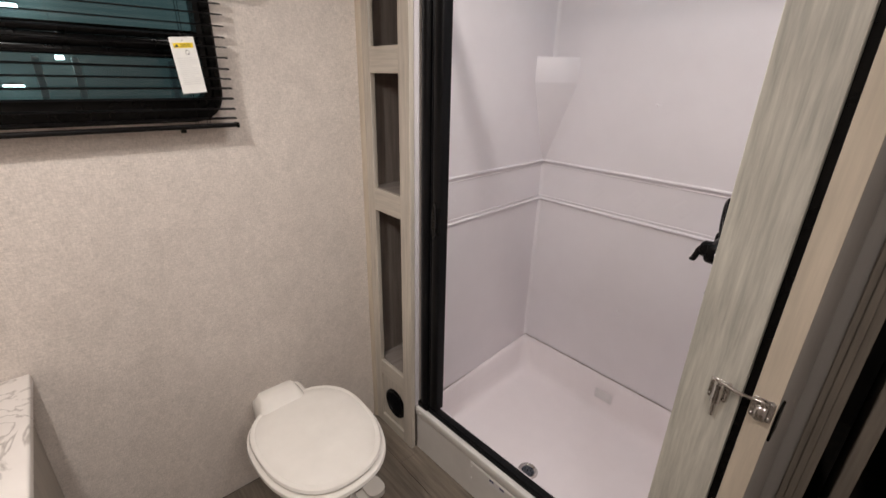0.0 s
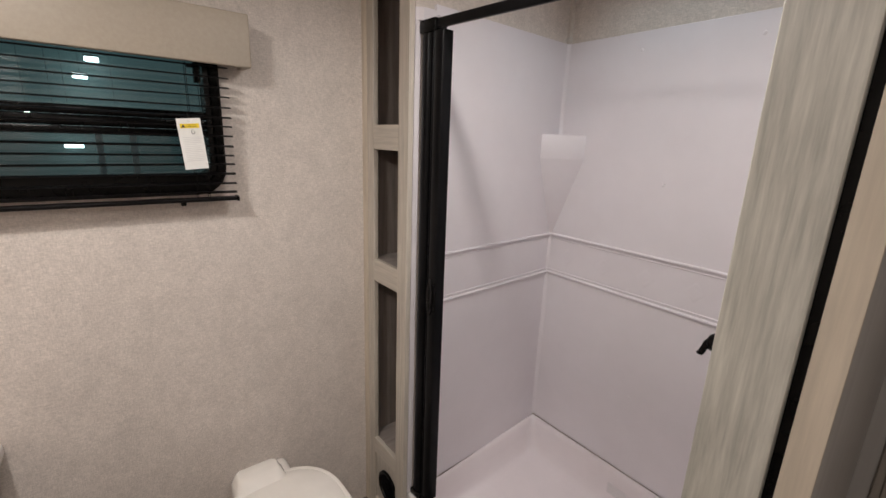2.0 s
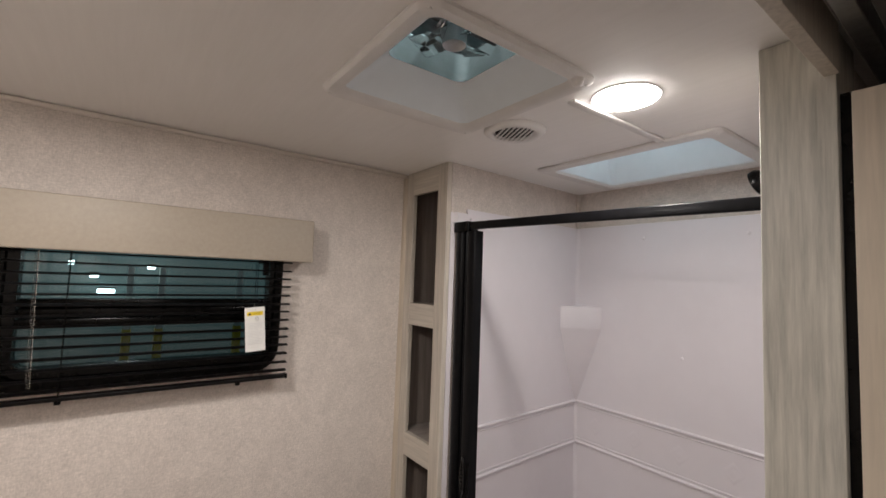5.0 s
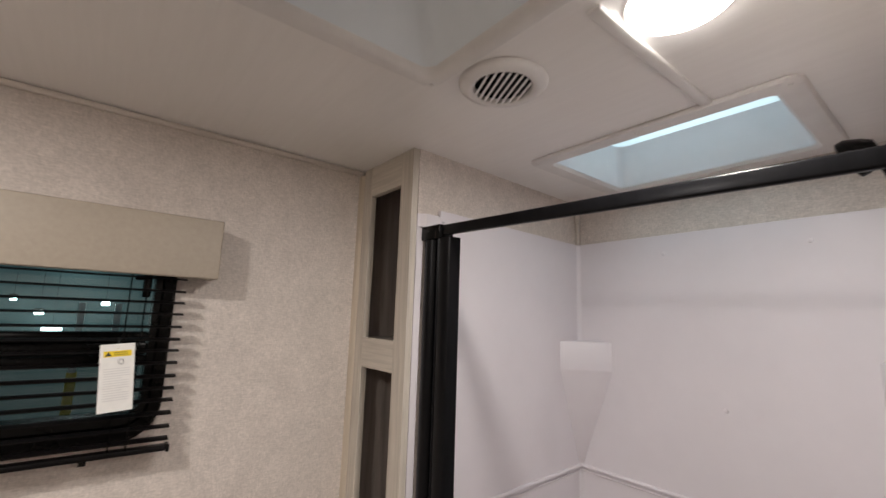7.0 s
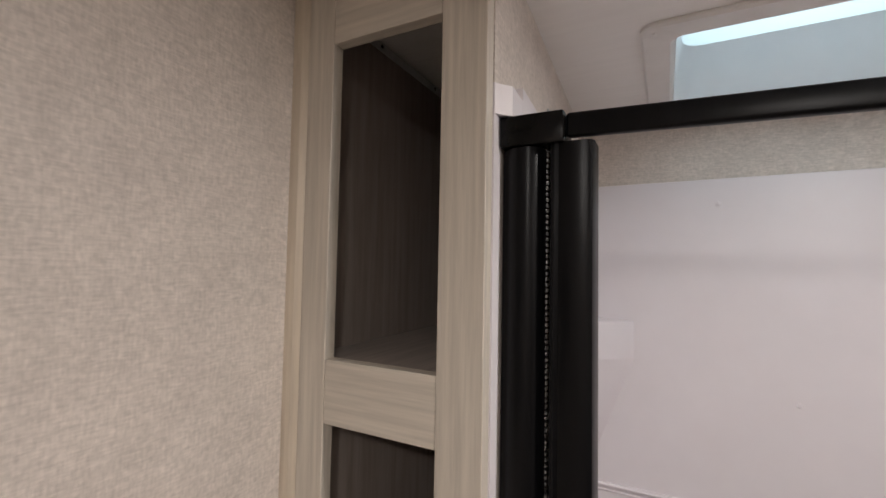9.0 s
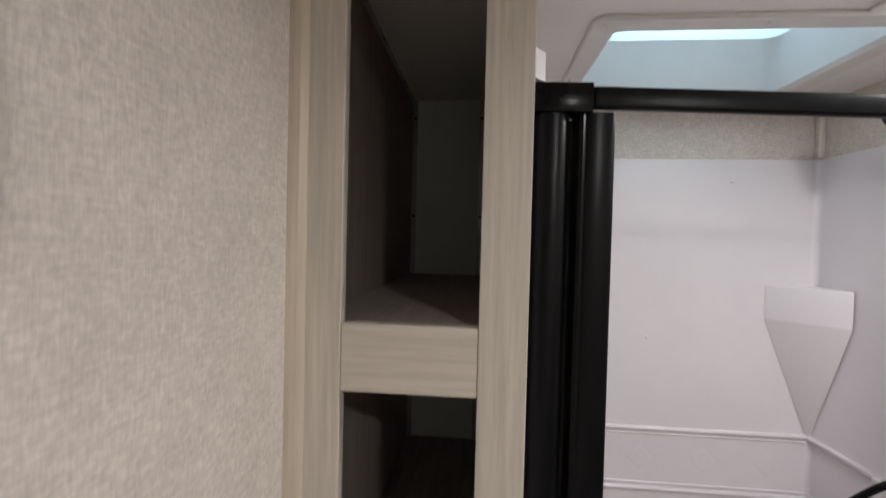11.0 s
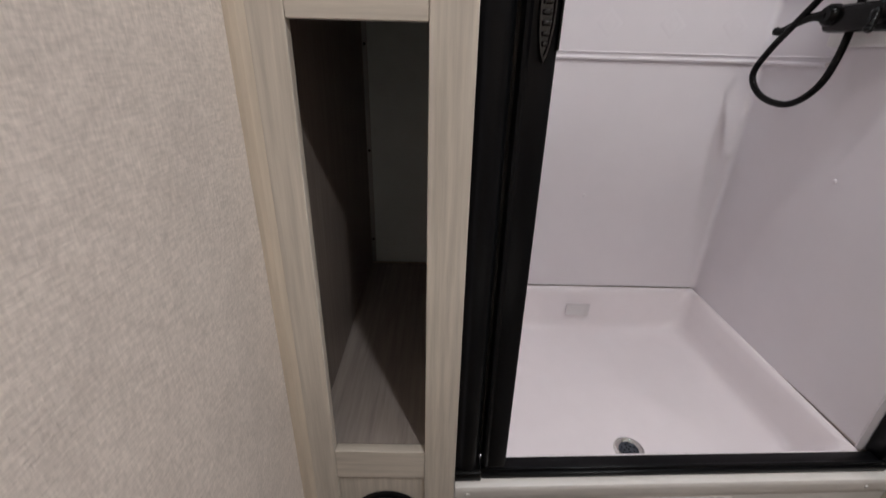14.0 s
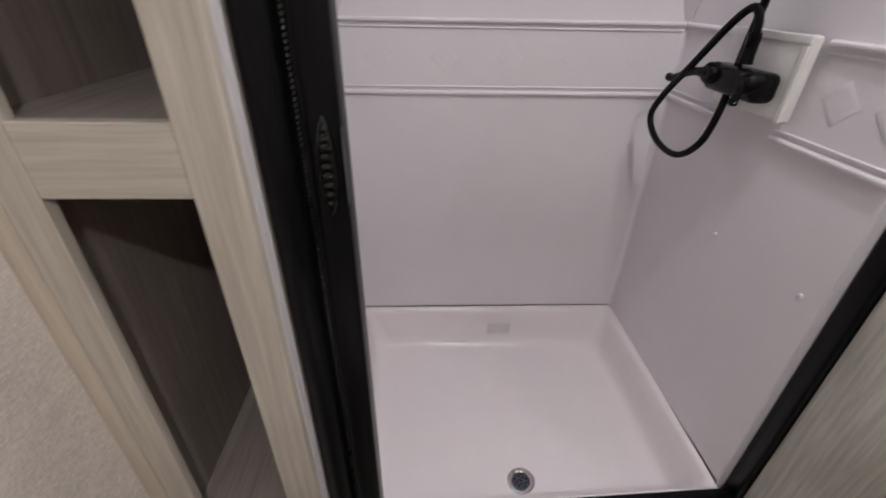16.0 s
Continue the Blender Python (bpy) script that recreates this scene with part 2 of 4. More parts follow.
def loft(bm, rings, cap0=True, cap1=True):
    tmp = bmesh.new()
    vs = [[tmp.verts.new(p) for p in r] for r in rings]
    k = len(rings[0])
    for a, b in zip(vs, vs[1:]):
        for i in range(k):
            tmp.faces.new((a[i], a[(i + 1) % k], b[(i + 1) % k], b[i]))
    if cap0:
        tmp.faces.new(vs[0][::-1])
    if cap1:
        tmp.faces.new(vs[-1])
    bmesh.ops.recalc_face_normals(tmp, faces=list(tmp.faces))
    add_to(bm, tmp)
    return bm


def ring(c, r, axis="z", k=32, ry=None):
    ry = ry or r
    out = []
    for i in range(k):
        a = 2 * math.pi * i / k
        u, v = r * math.cos(a), ry * math.sin(a)
        out.append({"z": (c[0] + u, c[1] + v, c[2]), "y": (c[0] + u, c[1], c[2] + v), "x": (c[0], c[1] + u, c[2] + v)}[axis])
    return out


def rod(bm, a, b, r, k=12):
    return tube(bm, [a, b], r, k)


def smooth_line(pts, steps=8):
    p = [Vector(q) for q in pts]
    p = [2 * p[0] - p[1]] + p + [2 * p[-1] - p[-2]]
    out = []
    for i in range(1, len(p) - 2):
        for s in range(steps):
            t = s / steps
            a, b, c, d = p[i - 1], p[i], p[i + 1], p[i + 2]
            out.append(0.5 * (2 * b + (c - a) * t + (2 * a - 5 * b + 4 * c - d) * t * t + (3 * b - a - 3 * c + d) * t ** 3))
    out.append(p[-2])
    return out


def tube(bm, pts, r, k=10):
    pts = [Vector(q) for q in pts]
    radii = r if isinstance(r, (list, tuple)) else [r] * len(pts)
    rings = []
    side = None
    for i, q in enumerate(pts):
        d = (pts[min(i + 1, len(pts) - 1)] - pts[max(i - 1, 0)]).normalized()
        if side is None:
            side = d.orthogonal().normalized()
        side = (side - d * side.dot(d)).normalized()
        up = d.cross(side)
        rings.append([q + (side * math.cos(2 * math.pi * j / k) + up * math.sin(2 * math.pi * j / k)) * radii[i] for j in range(k)])
    return loft(bm, rings)


def rounded(x0, x1, y0, y1, r, k=6):
    """Outline of a rounded rectangle in two coordinates."""
    out = []
    for cx, cy, a0 in ((x1 - r, y1 - r, 0), (x0 + r, y1 - r, 90), (x0 + r, y0 + r, 180), (x1 - r, y0 + r, 270)):
        for i in range(k + 1):
            a = radians(a0 + 90 * i / k)
            out.append((cx + r * math.cos(a), cy + r * math.sin(a)))
    return out


def thing(name, at, label, category, group="", kind=""):
    ob = new(name)
    ob.empty_display_size = 0.05
    ob.location = at
    BASE[ob] = Vector(at)
    return tagged(ob, label, category, group, kind)


def part(name, bm, mat, parent=None, label="", smooth=False):
    vs = [v.co for v in bm.verts]
    if parent is not None:
        base = BASE[parent]
    else:
        lo = [min(v[i] for v in vs) for i in range(3)]
        hi = [max(v[i] for v in vs) for i in range(3)]
        base = Vector(((lo[0] + hi[0]) / 2, (lo[1] + hi[1]) / 2, lo[2]))
    for v in bm.verts:
        v.co -= base
    me = bpy.data.meshes.new(name)
    if smooth:
        for f in bm.faces:
            f.smooth = True
        for e in bm.edges:
            if len(e.link_faces) == 2 and e.calc_face_angle(0) > radians(38):
                e.smooth = False
    bm.to_mesh(me)
    bm.free()
    me.materials.append(mat)
    ob = new(name, me)
    if parent is not None:
        ob.parent = parent
    else:
        ob.location = base
    BASE[ob] = base
    if label:
        ob["label"] = label
    return ob


def skew(thing_ob, deep=False):
    """Sets the shower front back a little towards the door side, as it stands in the room."""
    for ob in thing_ob.children_recursive:
        base = BASE[ob]
        for v in ob.data.vertices:
            x, y = v.co.x + base.x, v.co.y + base.y
            w = min(1.0, max(0.0, (BACK - y) / (BACK - 0.06))) if deep else 1.0
            v.co.y += 0.036 * (x - 0.30) * w


def B():
    return bmesh.new()


def structure(name, bm, mat, label, category, smooth=False):
    return tagged(part(name, bm, mat, None, "", smooth), label, category, "", "structure")


# ---- plan ----
X0 = 0.022          # window wall
TOW = 0.291         # tower's outer side
FRONT = 0.035       # shower frame's front
BACK = 0.742        # shower back wall
LB, LF = 0.258, 0.306   # shower's left wall at the back and the front
RW, RWF = 1.122, 1.142   # shower's right wall at the back and the front
JL, JR, JY = 1.172, 1.266, -0.036   # jamb of the sliding door
DOOR_S = -0.94      # other end of the doorway
SOUTH = -1.75
CEIL = 2.0
SURTOP = 1.848

# ---- structure ----
bm = B()
WIN = (-1.055, -0.465, 1.340, 1.69)
for y0, y1, z0, z1 in ((SOUTH, WIN[0], 0, CEIL), (WIN[1], 0.80, 0, CEIL), (WIN[0], WIN[1], 0, WIN[2]), (WIN[0], WIN[1], WIN[3], CEIL)):
    box(bm, X0 - 0.05, X0, y0, y1, z0, z1)
structure("wall_west", bm, WALLPAPER, "light greige linen-textured wallpaper on the window wall", "wall")
structure("wall_south", box(B(), X0 - 0.05, 2.3, SOUTH - 0.05, SOUTH, 0, CEIL), WALLPAPER, "light greige linen-textured wallpaper wall", "wall")
structure("wall_north", box(B(), X0 - 0.05, 1.262, BACK + 0.012, 0.80, 0, CEIL), WALLPAPER, "light greige linen wallpaper above the shower surround", "wall")
bm = prism(B(), [(0.255, 0.037), (TOW + 0.001, 0.037), (LB - 0.002, BACK + 0.011), (LB - 0.006, BACK + 0.011)], 0.0, CEIL)
box(bm, 0.2845, TOW + 0.001, 0.0188, 0.0369, 1.8325, CEIL)
structure("wall_shower_side", bm, WALLPAPER, "linen wallpaper partition between tower and shower", "wall")
bm = prism(B(), [(1.1905, 0.0795), (JR - 0.012, 0.0795), (JR - 0.012, BACK + 0.011), (RW + 0.0075, BACK + 0.011), (RWF + 0.0075, 0.1225), (1.1905, 0.1225)], 0, CEIL)
structure("wall_east", bm, WALLPAPER, "linen wallpaper partition behind the shower", "wall")
structure("wall_jamb", box(B(), JL, JR, JY, 0.079, 0, CEIL - 0.001, 0.0015), JAMBWOOD, "pale grey wood-grain door jamb panel", "door jamb")
structure("wall_hall", box(B(), JL, JR, SOUTH, DOOR_S, 0, CEIL), WALLPAPER, "linen wallpaper partition beside the doorway", "wall")
structure("wall_hall_east", box(B(), 2.25, 2.3, SOUTH, 0.62, 0, CEIL), WALLPAPER, "linen wallpaper hall wall", "wall")
bm = box(B(), 1.262, 1.365, 0.62, 0.66, 0, CEIL)
box(bm, 1.62, 2.3, 0.62, 0.66, 0, CEIL)
box(bm, 1.365, 1.62, 0.62, 0.66, 1.9, CEIL)
structure("wall_hall_north", bm, HALLGREY, "dark taupe wall round a bedroom doorway", "wall")
# the room's darkness comes from the near-black wall colour
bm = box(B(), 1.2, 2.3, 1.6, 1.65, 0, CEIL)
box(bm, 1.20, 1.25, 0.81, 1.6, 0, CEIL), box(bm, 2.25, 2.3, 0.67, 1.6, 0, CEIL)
structure("wall_bedroom", bm, DARK, "bedroom wall coloured near black for an unlit room", "wall")
structure("baseboard", box(B(), 1.32, 1.36, 0.606, 0.619, 0, 0.07, 0.003), DARK, "dark baseboard in the hall", "baseboard")

# floor
structure("floor", box(B(), X0 - 0.05, 2.3, SOUTH - 0.05, 1.65, -0.05, -0.004), GAP, "grey-brown wood-look vinyl plank floor", "floor")
FLOOR = bpy.data.objects["floor"]

# ceiling with its two openings
FAN = (0.752, -0.340, 0.172)
SKY = (0.465, 0.955, 0.325, 0.675)
xs = [X0 - 0.05, SKY[0], FAN[0] - FAN[2], FAN[0] + FAN[2], SKY[1], 2.3]
ys = [SOUTH - 0.05, FAN[1] - FAN[2], FAN[1] + FAN[2], SKY[2], SKY[3], 1.65]
bm = B()
for i in range(5):
    for j in range(5):
        if (i == 2 and j == 1) or (1 <= i <= 3 and j == 3):
            continue
        box(bm, xs[i], xs[i + 1], ys[j], ys[j + 1], CEIL, CEIL + 0.03)
bmesh.ops.remove_doubles(bm, verts=list(bm.verts), dist=1e-5)
structure("ceiling", bm, CEILING, "off-white brushed vinyl ceiling panel", "ceiling")
bm = box(B(), X0, X0 + 0.012, SOUTH, -0.001, CEIL - 0.014, CEIL - 0.001, 0.004)
structure("trim", bm, CREAM_Y, "thin cove trim under the ceiling", "trim")
structure("trim_ceiling", box(B(), 0.846, 0.868, -0.103, 0.279, CEIL - 0.007, CEIL - 0.0005, 0.003, 3), WHITEPLASTIC, "white batten strip across the ceiling by the lamp", "trim", True)
bm = prism(B(), [(X0 + 0.0002, -0.0006), (X0 + 0.0002, -0.0085), (X0 + 0.006, -0.0080), (X0 + 0.0125, -0.0062), (X0 + 0.0165, -0.0035), (0.0425, -0.0006)], 0, CEIL - 0.015)
structure("trim_corner", bm, CREAM, "cream wood corner moulding beside the tower", "trim")
bm = box(B(), LB - 0.001, LB + 0.012, BACK - 0.008, BACK + 0.011, SURTOP + 0.001, CEIL - 0.001, 0.003)
structure("trim_shower_left", bm, CREAM_Y, "thin corner strip above the shower surround", "trim")
bm = box(B(), RW - 0.008, RW + 0.007, BACK - 0.008, BACK + 0.011, SURTOP + 0.001, CEIL - 0.001, 0.003)
structure("trim_shower_right", bm, CREAM_Y, "thin corner strip above the shower surround", "trim")


# ---- window, blind, valance ----
def build_window():
    w = thing("window_1", (X0, -0.76, WIN[2]), "black framed slider window with tinted glass and rounded corners", "window", "", "structure")
    y0, y1, z0, z1 = -1.092, -0.442, 1.308, 1.72
    outer = rounded(y0, y1, z0, z1, 0.075)
    inner = rounded(y0 + 0.055, y1 - 0.038, z0 + 0.055, z1 - 0.055, 0.03)
    rings = [[(X0 + 0.001, y, z) for y, z in outer], [(X0 + 0.014, y, z) for y, z in outer],
             [(X0 + 0.019, y, z) for y, z in rounded(y0 + 0.006, y1 - 0.006, z0 + 0.006, z1 - 0.006, 0.07)],
             [(X0 + 0.019, y, z) for y, z in rounded(y0 + 0.03, y1 - 0.022, z0 + 0.03, z1 - 0.03, 0.05)],
             [(X0 + 0.012, y, z) for y, z in rounded(y0 + 0.034, y1 - 0.026, z0 + 0.034, z1 - 0.034, 0.045)],
             [(X0 + 0.010, y, z) for y, z in inner], [(X0 - 0.04, y, z) for y, z in inner]]
    fr = part("window_frame", loft(B(), rings, False, False), BLACKGLOSS, w, smooth=True)
    bar = box(B(), X0 - 0.03, X0 + 0.012, y0 + 0.056, y1 - 0.039, 1.462, 1.480, 0.003)
    box(bar, X0 - 0.03, X0 + 0.004, y0 + 0.056, y1 - 0.039, 1.481, 1.506, 0.004)
    box(bar, X0 - 0.03, X0 + 0.010, y0 + 0.056, y1 - 0.039, 1.507, 1.528, 0.004)
    part("crossbar", bar, BLACKGLOSS, w, smooth=True)
    for z_0, z_1 in ((z0 + 0.04, 1.463), (1.527, z1 - 0.04)):
        p = part("pane", box(B(), X0 - 0.024, X0 - 0.020, y0 + 0.05, y1 - 0.032, z_0, z_1), GLASS if z_0 > 1.5 else GLASS_DARK, w)
        p.visible_shadow = False
    for y in (-0.48, -0.62, -0.76, -0.90, -1.04):
        part("screw", loft(B(), [ring((X0 + 0.018, y, z0 + 0.018), 0.004, "x", 10), ring((X0 + 0.021, y, z0 + 0.018), 0.003, "x", 10)]), BLACKGLOSS, w)
    lt = box(B(), X0 + 0.012, X0 + 0.028, y1 - 0.061, y1 - 0.046, 1.60, 1.65, 0.003)
    box(lt, X0 + 0.02, X0 + 0.034, y1 - 0.076, y1 - 0.046, 1.635, 1.645, 0.002)
    part("latch", lt, BLACKGLOSS, w)


build_window()


def build_blind():
    b = thing("window_blind", (0.07, -0.765, 1.292), "black aluminium mini blind lowered over the window, slats open", "window blind")
    ya, yb = -1.10, -0.428
    for i in range(14):
        z = 1.318 + i * 0.0248
        bm = B()
        pts = [(-0.0125, 0.0), (-0.006, 0.0016), (0.0, 0.0021), (0.006, 0.0016), (0.0125, 0.0)]
        top = [(0.070 + u, v) for u, v in pts]
        tilt = -0.10 + 0.03 * math.sin(i * 2.1)
        prof = [(x, z + v + (x - 0.07) * tilt) for x, v in top] + [(x, z + v - 0.0015 + (x - 0.07) * tilt) for x, v in top[::-1]]
        sag = 0.0012 * math.sin(i * 1.7)
        loft(bm, [[(x, ya, zz + sag) for x, zz in prof], [(x, (ya + yb) / 2, zz) for x, zz in prof], [(x, yb, zz - sag) for x, zz in prof]])
        part("slat", bm, SLAT, b, smooth=True)
    part("bottom_rail", box(B(), 0.058, 0.083, ya, yb - 0.002, 1.294, 1.305, 0.004), SLAT, b, smooth=True)
    part("rail_cap", box(B(), 0.056, 0.085, yb - 0.003, yb + 0.004, 1.292, 1.307, 0.003), BLACKGLOSS, b)
    part("head_rail", box(B(), 0.052, 0.088, ya, yb, 1.662, 1.70, 0.003), SLAT, b)
    for y in (-0.945, -0.525, -0.497):
        bm = rod(B(), (0.0575, y, 1.30), (0.0575, y, 1.67), 0.0008, 6)
        rod(bm, (0.083, y, 1.30), (0.083, y, 1.67), 0.0008, 6)
        part("ladder_cord", bm, BLACKGLOSS, b)
    for y in (-0.945, -0.56):
        part("cord_button", box(B(), 0.064, 0.077, y - 0.006, y + 0.006, 1.285, 1.296, 0.002), BLACKGLOSS, b)
    part("tilt_wand", tube(B(), smooth_line([(0.094, -1.002, 1.665), (0.096, -1.0, 1.55), (0.10, -0.995, 1.335)]), 0.0035, 8), CLEAR, b, "clear plastic tilt wand", True)


build_blind()


def build_valance():
    v = thing("window_valance", (0.06, -0.76, 1.644), "beige padded box valance above the window", "valance")
    part("front_board", box(B(), 0.086, 0.106, -1.15, -0.373, 1.644, 1.774, 0.004, 3), VALANCE, v, smooth=True)
    for y0, y1 in ((-0.391, -0.3735), (-1.1495, -1.132)):
        part("end_board", box(B(), X0 + 0.001, 0.0855, y0, y1, 1.645, 1.773, 0.003), VALANCE, v)
    part("top_board", box(B(), X0 + 0.001, 0.0855, -1.131, -0.392, 1.756, 1.772), VALANCE, v)


build_valance()


def build_tag():
    g = thing("warning_tag", (0.10, -0.523, 1.385), "white paper tag with yellow warning band hanging from the blind", "tag")
    y0, y1, z0, z1 = -0.5505, -0.4965, 1.383, 1.509
    part("paper", box(B(), 0.0985, 0.0995, y0, y1, z0, z1), PAPER, g)
    part("band", box(B(), 0.0996, 0.1001, y0 + 0.006, y1 - 0.005, z1 - 0.024, z1 - 0.013), YELLOW, g, "yellow warning band")
    bm = B()
    loft(bm, [[(0.1002, y0 + 0.008, z1 - 0.022), (0.1002, y0 + 0.018, z1 - 0.022), (0.1002, y0 + 0.013, z1 - 0.0145)],
              [(0.1005, y0 + 0.008, z1 - 0.022), (0.1005, y0 + 0.018, z1 - 0.022), (0.1005, y0 + 0.013, z1 - 0.0145)]])
    for i in range(2):
        box(bm, 0.1002, 0.1005, y0 + 0.021, y1 - 0.011, z1 - 0.0170 - i * 0.0040, z1 - 0.0160 - i * 0.0040)
    part("warning_symbol", bm, INK, g)
    bm = B()
    for k in range(14):
        a, b2 = 2 * math.pi * k / 14, 2 * math.pi * (k + 1) / 14
        cy, cz = y0 + 0.033, z1 - 0.034
        rod(bm, (0.0999, cy + 0.004 * math.cos(a), cz + 0.005 * math.sin(a)), (0.0999, cy + 0.004 * math.cos(b2), cz + 0.005 * math.sin(b2)), 0.0005, 5)
    part("symbol", bm, INK, g)
    bm = B()
    for i in range(14):
        box(bm, 0.0996, 0.0999, y0 + 0.007, y1 - 0.007 - (0.012 if i % 5 == 4 else 0), z1 - 0.047 - i * 0.0045, z1 - 0.0456 - i * 0.0045)
    part("print_lines", bm, GREYINK, g)
    part("string", tube(B(), [(0.099, -0.523, 1.500), (0.092, -0.522, 1.512), (0.084, -0.521, 1.518)], 0.0014, 6), INK, g, "black string tie")
    g.rotation_euler = (radians(4.5), 0, 0)


build_tag()

# outside: dim warehouse, its backdrop emitting light in place of a lit interior
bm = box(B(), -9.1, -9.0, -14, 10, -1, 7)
tagged(part("backdrop", bm, HALL_GLOW), "dim teal self-lit backdrop for the warehouse beyond the window", "backdrop", "", "structure")
for (y, z, w) in ((-1.10, 1.12, 0.26), (-1.29, 1.40, 0.12), (-0.44, 1.58, 0.12), (-1.62, 1.62, 0.08), (-0.87, 2.28, 0.2), (-0.68, 2.57, 0.2)):
    h = thing("warehouse_lamp", (-8.6, y, z), "bright warehouse lamp far beyond the window", "lamp", "warehouse lamps")
    part("lens", box(B(), -8.65, -8.55, y - w / 2, y + w / 2, z, z + 0.07, 0.015), HIGHBAY, h)
    part("housing", box(B(), -8.68, -8.52, y - w / 2 - 0.01, y + w / 2 + 0.01, z + 0.075, z + 0.1, 0.02), DARK, h)
    part("hanger", rod(B(), (-8.6, y, z + 0.1), (-8.6, y, 6.5), 0.003), DARK, h)
tagged(part("warehouse_beam", box(B(), -8.75, -8.45, -13, 9, 6.5, 6.8, 0.02), BACKING), "grey steel roof beam in the warehouse", "beam")
for y in (-0.75, -0.25, 1.15, -2.6):
    c = thing("warehouse_post", (-8.6, y, -1), "grey steel rack post with yellow guard in the warehouse", "post", "warehouse posts")
    part("shaft", box(B(), -8.68, -8.52, y - 0.05, y + 0.05, -1, 1.62, 0.01), BACKING, c)
    part("guard", box(B(), -8.70, -8.50, y - 0.07, y + 0.07, -1, 0.45, 0.02), YELLOW, c, "yellow guard")


# ---- storage tower ----
def build_tower():
    t = thing("storage_tower", (0.17, 0.36, 0), "narrow greige wood-grain open storage tower with three cubbies", "cabinet")
    part("stile", box(B(), 0.0409, 0.083, 0, 0.018, 0, CEIL - 0.001, 0.0012), GREIGE, t)
    part("stile", box(B(), 0.2375, TOW, 0, 0.018, 0, CEIL - 0.001, 0.0012), GREIGE, t)
    for z0, z1 in ((1.913, CEIL - 0.001), (1.441, 1.5185), (0.9825, 1.0615), (0.262, 0.3275), (0.0, 0.045)):
        part("rail", box(B(), 0.0835, 0.237, 0.0005, 0.0175, z0, z1, 0.0012), GREIGE_X, t)
    part("vent_panel", box(B(), 0.0836, 0.2369, 0.010, 0.0165, 0.0455, 0.2615), GREIGE, t)
    part("lining", box(B(), 0.038, 0.044, 0.0185, 0.72, 0.0, CEIL - 0.001), INSIDE_SHADED, t, "left lining board with the cubby shade in its colour")
    part("lining", prism(B(), [(0.2475, 0.0185), (0.2535, 0.0185), (0.2490, 0.72), (0.2430, 0.72)], 0.0, CEIL - 0.001), INSIDE_SHADED, t, "right lining board with the cubby shade in its colour")
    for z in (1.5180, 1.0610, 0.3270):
        part("shelf", box(B(), 0.0445, 0.2425, 0.0185, 0.7135, z - 0.016, z), INSIDE_SHADED_Y, t)
    for z0, z1 in ((1.5185, CEIL - 0.002), (1.0615, 1.5015), (0.3315, 1.0445)):
        part("back_panel", box(B(), 0.0445, 0.2425, 0.7185, 0.724, z0, z1), BACKING, t, "blue-grey back panel")
        zs = (z0 + 0.16, z1 - 0.05) if z1 - z0 < 0.6 else (z0 + 0.08, (z0 + z1) / 2, z1 - 0.08)
        for x0, x1 in ((0.0447, 0.0575), (0.2285, 0.2424)):
            s = part("corner_strip", box(B(), x0, x1, 0.7130, 0.7182, z0 + 0.001, z1 - 0.001, 0.0012), STRIP, t)
            for z in zs:
                part("screw", loft(B(), [ring(((x0 + x1) / 2, 0.7128, z), 0.0036, "y", 10), ring(((x0 + x1) / 2, 0.7108, z), 0.0024, "y", 10)]), BLACKGLOSS, s)
        if z1 > 1.9 or z1 < 1.6:
            s = part("corner_strip", box(B(), 0.0447, 0.0475, 0.03, 0.70, z1 - 0.016, z1 - 0.002), STRIP, t)
            for y in (0.15, 0.33, 0.55):
                part("screw", loft(B(), [ring((0.0477, y, z1 - 0.009), 0.0032, "x", 8), ring((0.0492, y, z1 - 0.009), 0.0022, "x", 8)]), BLACKGLOSS, s)
    # round black register
    c = (0.1690, 0.150)
    v = part("air_register", loft(B(), [ring((c[0], 0.0098, c[1]), 0.065, "y", 40), ring((c[0], 0.004, c[1]), 0.064, "y", 40), ring((c[0], 0.001, c[1]), 0.058, "y", 40), ring((c[0], 0.003, c[1]), 0.052, "y", 40), ring((c[0], 0.008, c[1]), 0.050, "y", 40)]), BLACK, t, "round black air register", True)
    for i in range(7):
        dz = -0.036 + i * 0.012
        half = math.sqrt(0.049 ** 2 - dz ** 2)
        bm = B()
        loft(bm, [[(x, 0.003, c[1] + dz - 0.0005), (x, 0.0078, c[1] + dz - 0.005), (x, 0.0078, c[1] + dz - 0.003), (x, 0.003, c[1] + dz + 0.0015)] for x in (c[0] - half, c[0] + half)])
        part("louvre", bm, BLACK, v)


build_tower()


